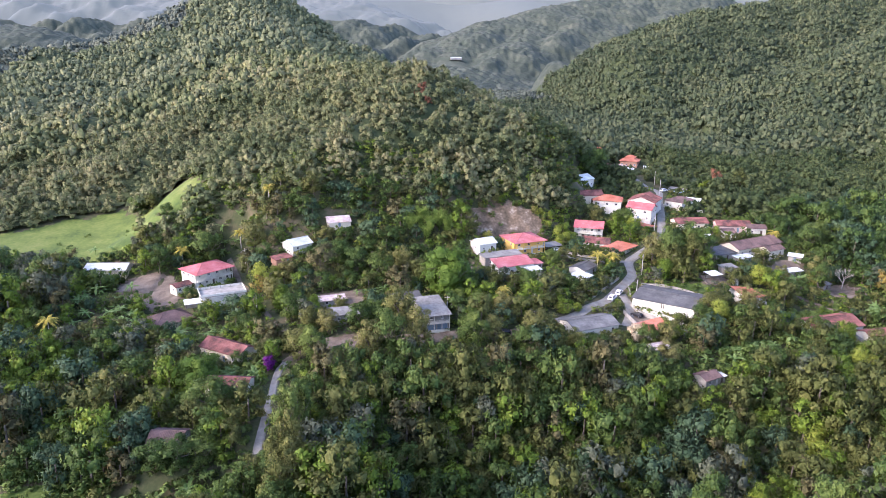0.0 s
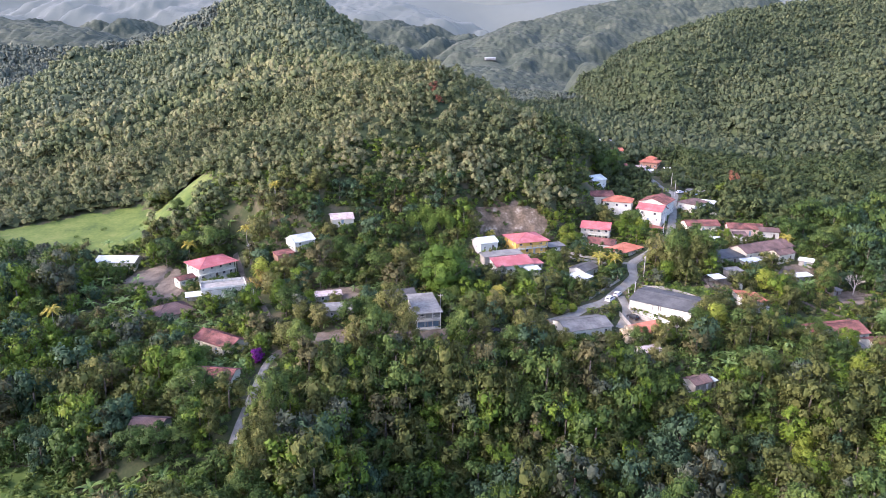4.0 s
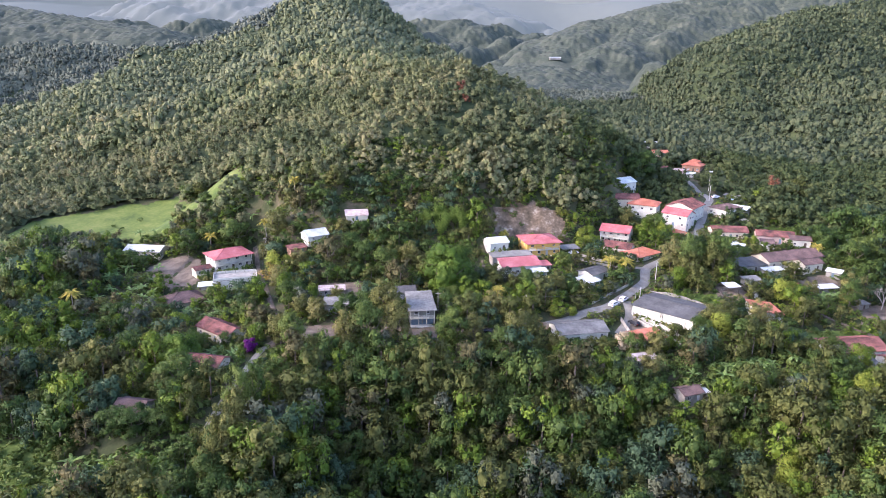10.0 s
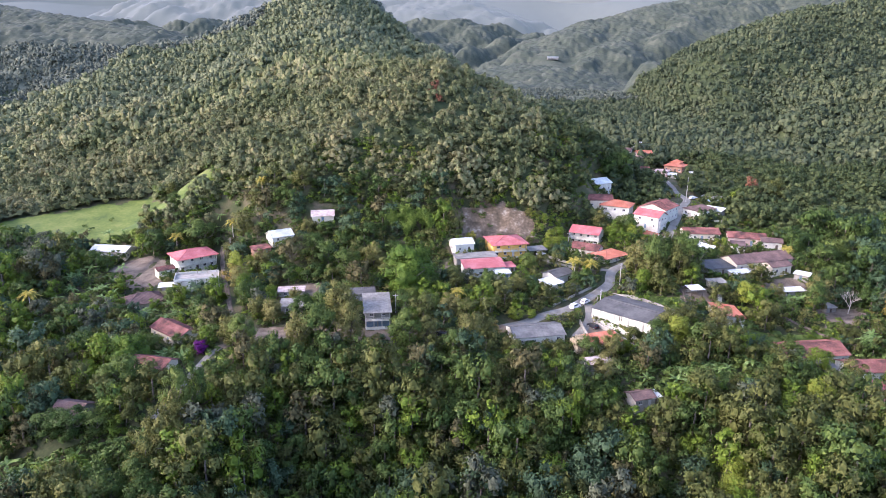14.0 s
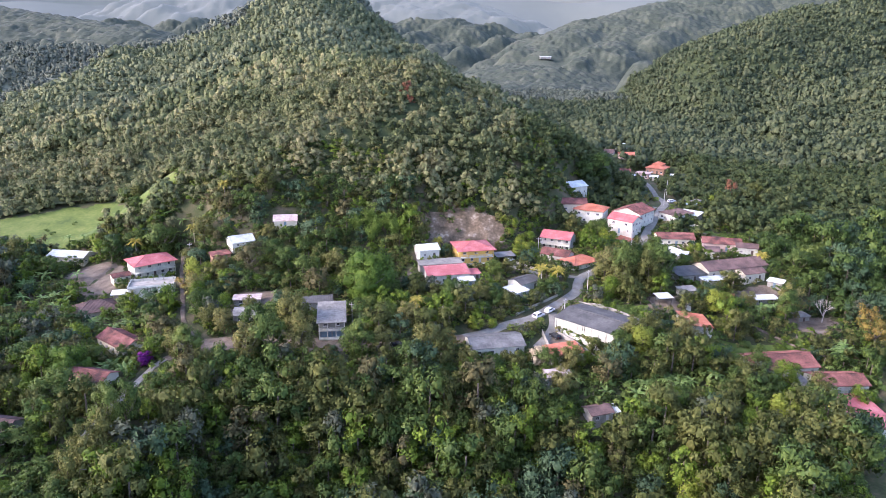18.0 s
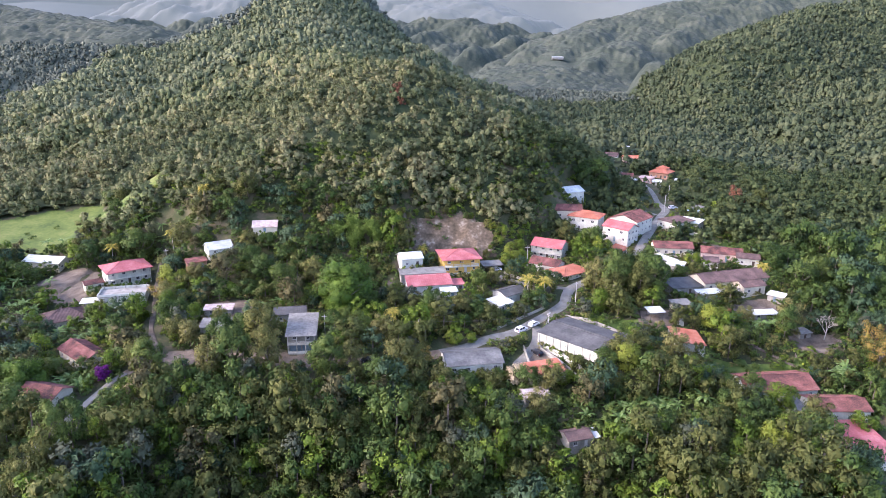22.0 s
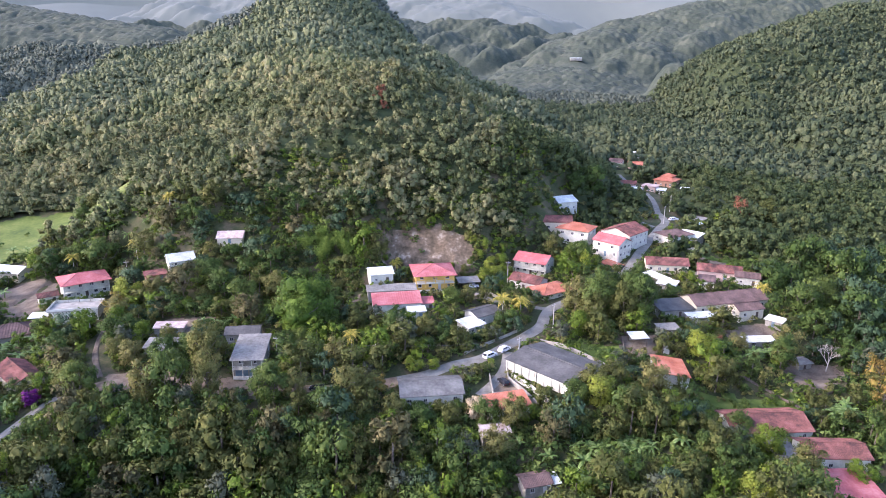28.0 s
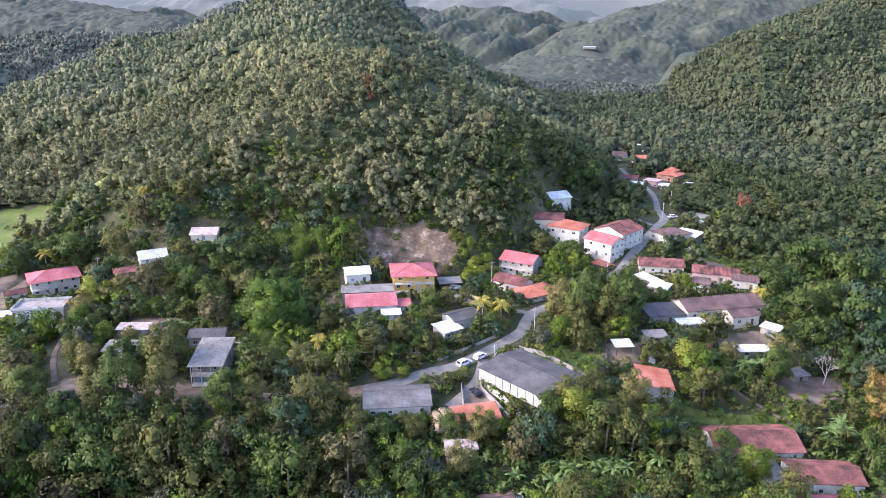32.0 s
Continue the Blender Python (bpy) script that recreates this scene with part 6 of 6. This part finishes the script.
def banana(x, y, s=1.0):
    m = Matrix.Translation((x, y, float(height(x, y)))) @ pose(0, 0, 0, 0, 0, random.uniform(0, 360)) @ Matrix.Diagonal((s, s, s, 1))
    if len(BANANAS) < 3:
        ob = tagged(new("banana_plant"), "banana plant with broad arching green leaves", "banana plant", "banana plants")
        t, f = banana_parts(len(BANANAS) + 5)
        part("stem", t, BANANA, ob)
        part("leaves", f, BANANA, ob)
        ob.matrix_world = m
        BANANAS.append(ob)
        return
    ob = random.choice(BANANAS)
    copy_thing(ob, m @ Matrix.Diagonal((1 / ob.scale.x, 1 / ob.scale.y, 1 / ob.scale.z, 1)))


def grove(x, y, wide, deep, count, s=1.3):
    for _ in range(count):
        px, py = x + random.uniform(-wide, wide), y + random.uniform(-deep, deep)
        if not blocked(px, py, 0.5) and not near_road(px, py, 2.5):
            banana(px, py, s * random.uniform(0.75, 1.25))


for px, py, wide, deep, count, size in GROVES:
    grove(px, py, wide, deep, round(count * 0.6), size * 0.8)

bm_t, bm_f = Mesh(), []
for x, y in BAMBOOS:
    ob = tagged(empty("bamboo_clump", x, y, float(height(x, y))), "tall bamboo clump with feathery bright green plumes", "bamboo", "bamboo clumps")
    r = random.Random(int(x))
    pts = []
    for i in range(16):
        az, lean, high = r.uniform(0, 6.28), r.uniform(1.0, 3.6), r.uniform(7, 11)
        last = Vector((0.4 * math.cos(az), 0.4 * math.sin(az), -0.3))
        culm = Mesh()
        for k in range(1, 6):
            u = k / 5
            q = Vector((math.cos(az) * lean * u * u, math.sin(az) * lean * u * u, high * (u - 0.18 * u**3)))
            culm.tube(last, q, 0.06, 0.05, 4)
            if u > 0.35:
                for _ in range(26):
                    pts.append(q + Vector((r.gauss(0, 0.55), r.gauss(0, 0.55), r.gauss(0, 0.55))))
            last = q
        part("culm", culm, BAMBOO, ob)
    g = np.random.default_rng(int(x))
    P = np.array([tuple(p) for p in pts])
    N = g.normal(size=P.shape) * 0.6 + (0, 0, 0.6)
    N /= np.linalg.norm(N, axis=1)[:, None]
    v, f = leaf_quads(P, N, 0.34, g, 0.35)
    part("leaves", mesh_np("leaves", v, f, [BAMBOO]), None, ob)

bush = tagged(empty("flowering_shrub", -18.2, 199.5, float(height(-18.2, 199.5))), "bougainvillea shrub covered in purple blossom", "shrub")
v, f, nv = crown(33, 14, 90, 0.07, 0.9)
part("blossom", mesh_np("blossom", v * 3.0 + np.array((0, 0, 2.2)), f, [PURPLE], True, nv), None, bush)
part("stem", trunk_mesh(3, 2.0, 4, 0.12, 1.6), BARK, bush)

dead = tagged(empty("dead_tree", 203, 237, float(height(203, 237))), "bare grey tree with twisted leafless branches", "tree")
dm, r = Mesh(), random.Random(8)


def twig(p, d, length, rad, depth):
    q = p + d * length
    dm.tube(p, q, rad, rad * 0.65, 5 if depth > 2 else 3)
    if depth:
        for _ in range(3 if depth > 1 else 4):
            e = (d + Vector((r.uniform(-1, 1), r.uniform(-1, 1), r.uniform(-0.35, 0.6))) * 0.75).normalized()
            twig(q, e, length * r.uniform(0.6, 0.85), rad * 0.6, depth - 1)


twig(Vector((0, 0, -0.3)), Vector((0.1, 0, 1)), 2.6, 0.22, 5)
part("branchwork", dm, PALEBARK, dead)


# ---- cars, poles, walls ----
def car(x, y, turn, paint, label, length=4.7, wide=1.85, high=1.75, z=None):
    z = float(height(x, y)) + 0.22 if z is None else z
    ob = tagged(empty("car", x, y, z, turn), label, "car")
    L, W = length / 2, wide / 2
    side = [(-L, 0.35), (-L, 0.95), (-L + 0.12, 1.0), (-L + 0.45, high - 0.08), (-L + 0.7, high), (0.35, high), (0.65, high - 0.06), (1.15, 1.05), (L - 0.15, 0.92), (L, 0.75), (L, 0.35), (L - 0.35, 0.28), (-L + 0.35, 0.28)]
    body = Mesh()
    n = len(side)
    for s in (-1, 1):
        for px, pz in side:
            inset = 0.16 if pz > 1.1 else 0.0
            body.v.append((px, s * (W - inset), pz))
    for i in range(n):
        j = (i + 1) % n
        body.f.append((i, j, n + j, n + i))
    body.f += [tuple(range(n - 1, -1, -1)), tuple(range(n, 2 * n))]
    part("body", body, paint, ob)
    for s in (-1, 1):
        for a, b in ((-L + 0.62, -0.65), (-0.55, 0.32), (0.4, 0.95)):
            g = Mesh()
            zt = high - 0.14
            yb, yt = W + 0.02, W - 0.09
            top_b = min(b, 0.62)
            g.face((a, s * yb, 1.08), (b, s * yb, 1.08), (top_b, s * yt, zt), (a + 0.05, s * yt, zt))
            part("side_window", g, GLASS, ob)
    g = Mesh()
    g.face((1.19, -W + 0.14, 1.1), (1.19, W - 0.14, 1.1), (0.77, W - 0.24, high - 0.08), (0.77, -W + 0.24, high - 0.08))
    part("windscreen", g, GLASS, ob)
    g = Mesh()
    g.face((-L + 0.07, -W + 0.2, 1.06), (-L + 0.07, W - 0.2, 1.06), (-L + 0.34, W - 0.26, high - 0.12), (-L + 0.34, -W + 0.26, high - 0.12))
    part("rear_window", g, GLASS, ob)
    for sx in (-L + 0.85, L - 0.9):
        for sy in (-1, 1):
            t = Mesh()
            t.tube((sx, sy * (W - 0.2), 0.33), (sx, sy * (W + 0.02), 0.33), 0.34, 0.34, 14)
            w = part("wheel", t, RUBBER, ob)
            h = Mesh()
            h.tube((sx, sy * (W + 0.0), 0.33), (sx, sy * (W + 0.04), 0.33), 0.2, 0.18, 10)
            part("rim", h, STEEL, w)
    for sy in (-1, 1):
        lamp = Mesh()
        lamp.box(-L - 0.02, sy * (W - 0.25) - 0.12, 0.7, -L + 0.03, sy * (W - 0.25) + 0.12, 0.95)
        part("tail_lamp", lamp, LAMPRED, ob)
        lamp = Mesh()
        lamp.box(L - 0.1, sy * (W - 0.3) - 0.18, 0.68, L + 0.015, sy * (W - 0.3) + 0.18, 0.82)
        part("headlight", lamp, STEEL, ob)
    return ob


car(103.6, 231.4, 47, CAR_WHITE, "white estate car parked on the village road")
car(107.9, 235.3, 50, CAR_WHITE, "white car parked behind another on the road", 4.3, 1.75, 1.6)
car(57, 209.6, 172, CAR_DARK, "black car parked on the dirt road", 4.4, 1.75, 1.5)
car(107.6, 218.6, 120, CAR_DARK, "dark car parked in a walled yard", 4.3, 1.75, 1.5)
car(186, 359, 20, CAR_WHITE, "white car parked at the top of the street", 4.3, 1.75, 1.55)
car(97.2, 277.5, 20, CAR_WHITE, "white car under an open shelter", 4.0, 1.7, 1.5)


def utility_pole(x, y, high=8.5, turn=0.0):
    z = float(height(x, y))
    ob = tagged(empty("utility_pole", x, y, z, turn), "weathered power pole with cross-arm beside the road", "pole", "power poles")
    m = Mesh()
    m.tube((0, 0, -0.8), (0, 0, high), 0.17, 0.11, 8)
    part("post", m, POLE, ob)
    m = Mesh()
    m.box(-0.9, -0.06, high - 0.7, 0.9, 0.06, high - 0.56)
    part("crossarm", m, POLE, ob)
    for px in (-0.75, 0.75):
        m = Mesh()
        m.tube((px, 0, high - 0.56), (px, 0, high - 0.36), 0.05, 0.035, 6)
        part("insulator", m, FRAMEW, ob)
    return Vector((x, y, z + high - 0.4))


def wire(a, b, sag=1.2):
    m, last = Mesh(), None
    for i in range(13):
        t = i / 12
        q = a.lerp(b, t) - Vector((0, 0, 4 * sag * t * (1 - t)))
        if last:
            m.tube(last, q, 0.018, 0.018, 4)
        last = q
    tagged(new("power_line", m.data("power_line", WIRE)), "thin sagging power line between two poles", "cable", "power lines")


tops = [utility_pole(*p) for p in ((112, 229.5, 8, 50), (123.5, 250, 8.5, 45), (109.5, 284, 9, 10), (150.5, 296, 8, 60), (180, 352, 8.5, 60), (71, 222, 8, 0), (41, 226, 7, 0), (-31, 279, 8.5, 20), (-24, 240, 7.5, 20), (188, 375, 8, 60))]
for a, b in ((0, 1), (1, 3), (3, 4), (1, 2), (0, 5), (5, 6), (7, 8), (4, 9)):
    wire(tops[a], tops[b])


def low_wall(pts, high, thick, mat, label, name_="garden_wall", posts=0.0):
    """A wall that follows the ground along a line of the plan."""
    ob = tagged(empty(name_, pts[0][0], pts[0][1], float(height(*pts[0]))), label, "wall")
    o = ob.matrix_world.translation
    for (x0, y0), (x1, y1) in zip(pts, pts[1:]):
        length = math.hypot(x1 - x0, y1 - y0)
        k = max(1, round(length / 3))
        nx, ny = -(y1 - y0) / length * thick / 2, (x1 - x0) / length * thick / 2
        for i in range(k):
            m = Mesh()
            ends = []
            for t in (i / k, (i + 1) / k):
                px, py = x0 + (x1 - x0) * t, y0 + (y1 - y0) * t
                ends.append((px - o.x, py - o.y, float(height(px, py)) - o.z))
            (ax, ay, az), (bx_, by_, bz_) = ends
            q = [(ax - nx, ay - ny, az - 0.6), (bx_ - nx, by_ - ny, bz_ - 0.6), (bx_ + nx, by_ + ny, bz_ - 0.6), (ax + nx, ay + ny, az - 0.6)]
            top = [(ax - nx, ay - ny, az + high), (bx_ - nx, by_ - ny, bz_ + high), (bx_ + nx, by_ + ny, bz_ + high), (ax + nx, ay + ny, az + high)]
            m.v = q + top
            m.f = [(0, 3, 2, 1), (4, 5, 6, 7), (0, 1, 5, 4), (1, 2, 6, 5), (2, 3, 7, 6), (3, 0, 4, 7)]
            part("wall_panel", m, mat, ob)
            if posts:
                p = Mesh()
                p.box(ax - thick * 0.7, ay - thick * 0.7, az - 0.6, ax + thick * 0.7, ay + thick * 0.7, az + high + posts)
                part("pillar", p, mat, ob)
    return ob


low_wall([(108.5, 226), (109, 220), (118, 205.5), (121, 204)], 1.5, 0.3, RAW, "grey stone wall below the white hall")
low_wall([(109.7, 221.6), (120.4, 207)], 1.7, 0.14, WHITE, "white fence wall along the hall", posts=0.3)
low_wall([(119, 241), (139, 224)], 1.2, 0.25, RAW, "mossy wall behind the hall")
low_wall([(111.5, 233), (113.5, 240)], 1.4, 0.2, RAW, "grey wall beside the hall gate")
low_wall([(103.6, 221), (104.8, 212.5), (113, 213.5)], 1.6, 0.2, RAW, "cement wall round a small yard")
low_wall([(171, 329.5), (175, 319.5), (186, 317)], 1.3, 0.2, CREAMW, "cream garden wall by the street")
low_wall([(113, 247), (105, 240.5), (96, 232)], 0.9, 0.25, RAW, "low cement wall above the road")
low_wall([(119, 266), (112, 266), (106, 269), (100, 275)], 1.0, 0.2, RAW, "low cement wall along the driveway")
low_wall([(187, 222), (194.5, 218.5), (201, 221.5), (206, 229), (205, 236)], 0.9, 0.12, BARK, "curved board fence round a bare patch", "fence", 0.5)
low_wall([(170, 233), (182, 222), (190, 213), (196, 208)], 0.8, 0.1, BARK, "wooden fence down the slope", "fence", 0.5)
low_wall([(143, 231), (144, 244), (154, 249)], 1.0, 0.08, BARK, "rough fence round a bare yard", "fence", 0.4)
low_wall([(177, 296), (186, 288)], 1.4, 0.15, RAW, "grey yard wall between tile-roofed houses")

tank = tagged(empty("water_tank", 155.8, 237, float(height(155.8, 237))), "white cement water tank in a bare yard", "tank")
m = Mesh()
m.box(-1, -1, -0.5, 1, 1, 1.7)
part("basin", m, WHITE, tank)
m = Mesh()
m.box(-1.1, -1.1, 1.7, 1.1, 1.1, 1.82)
part("cover", m, RAW, tank)
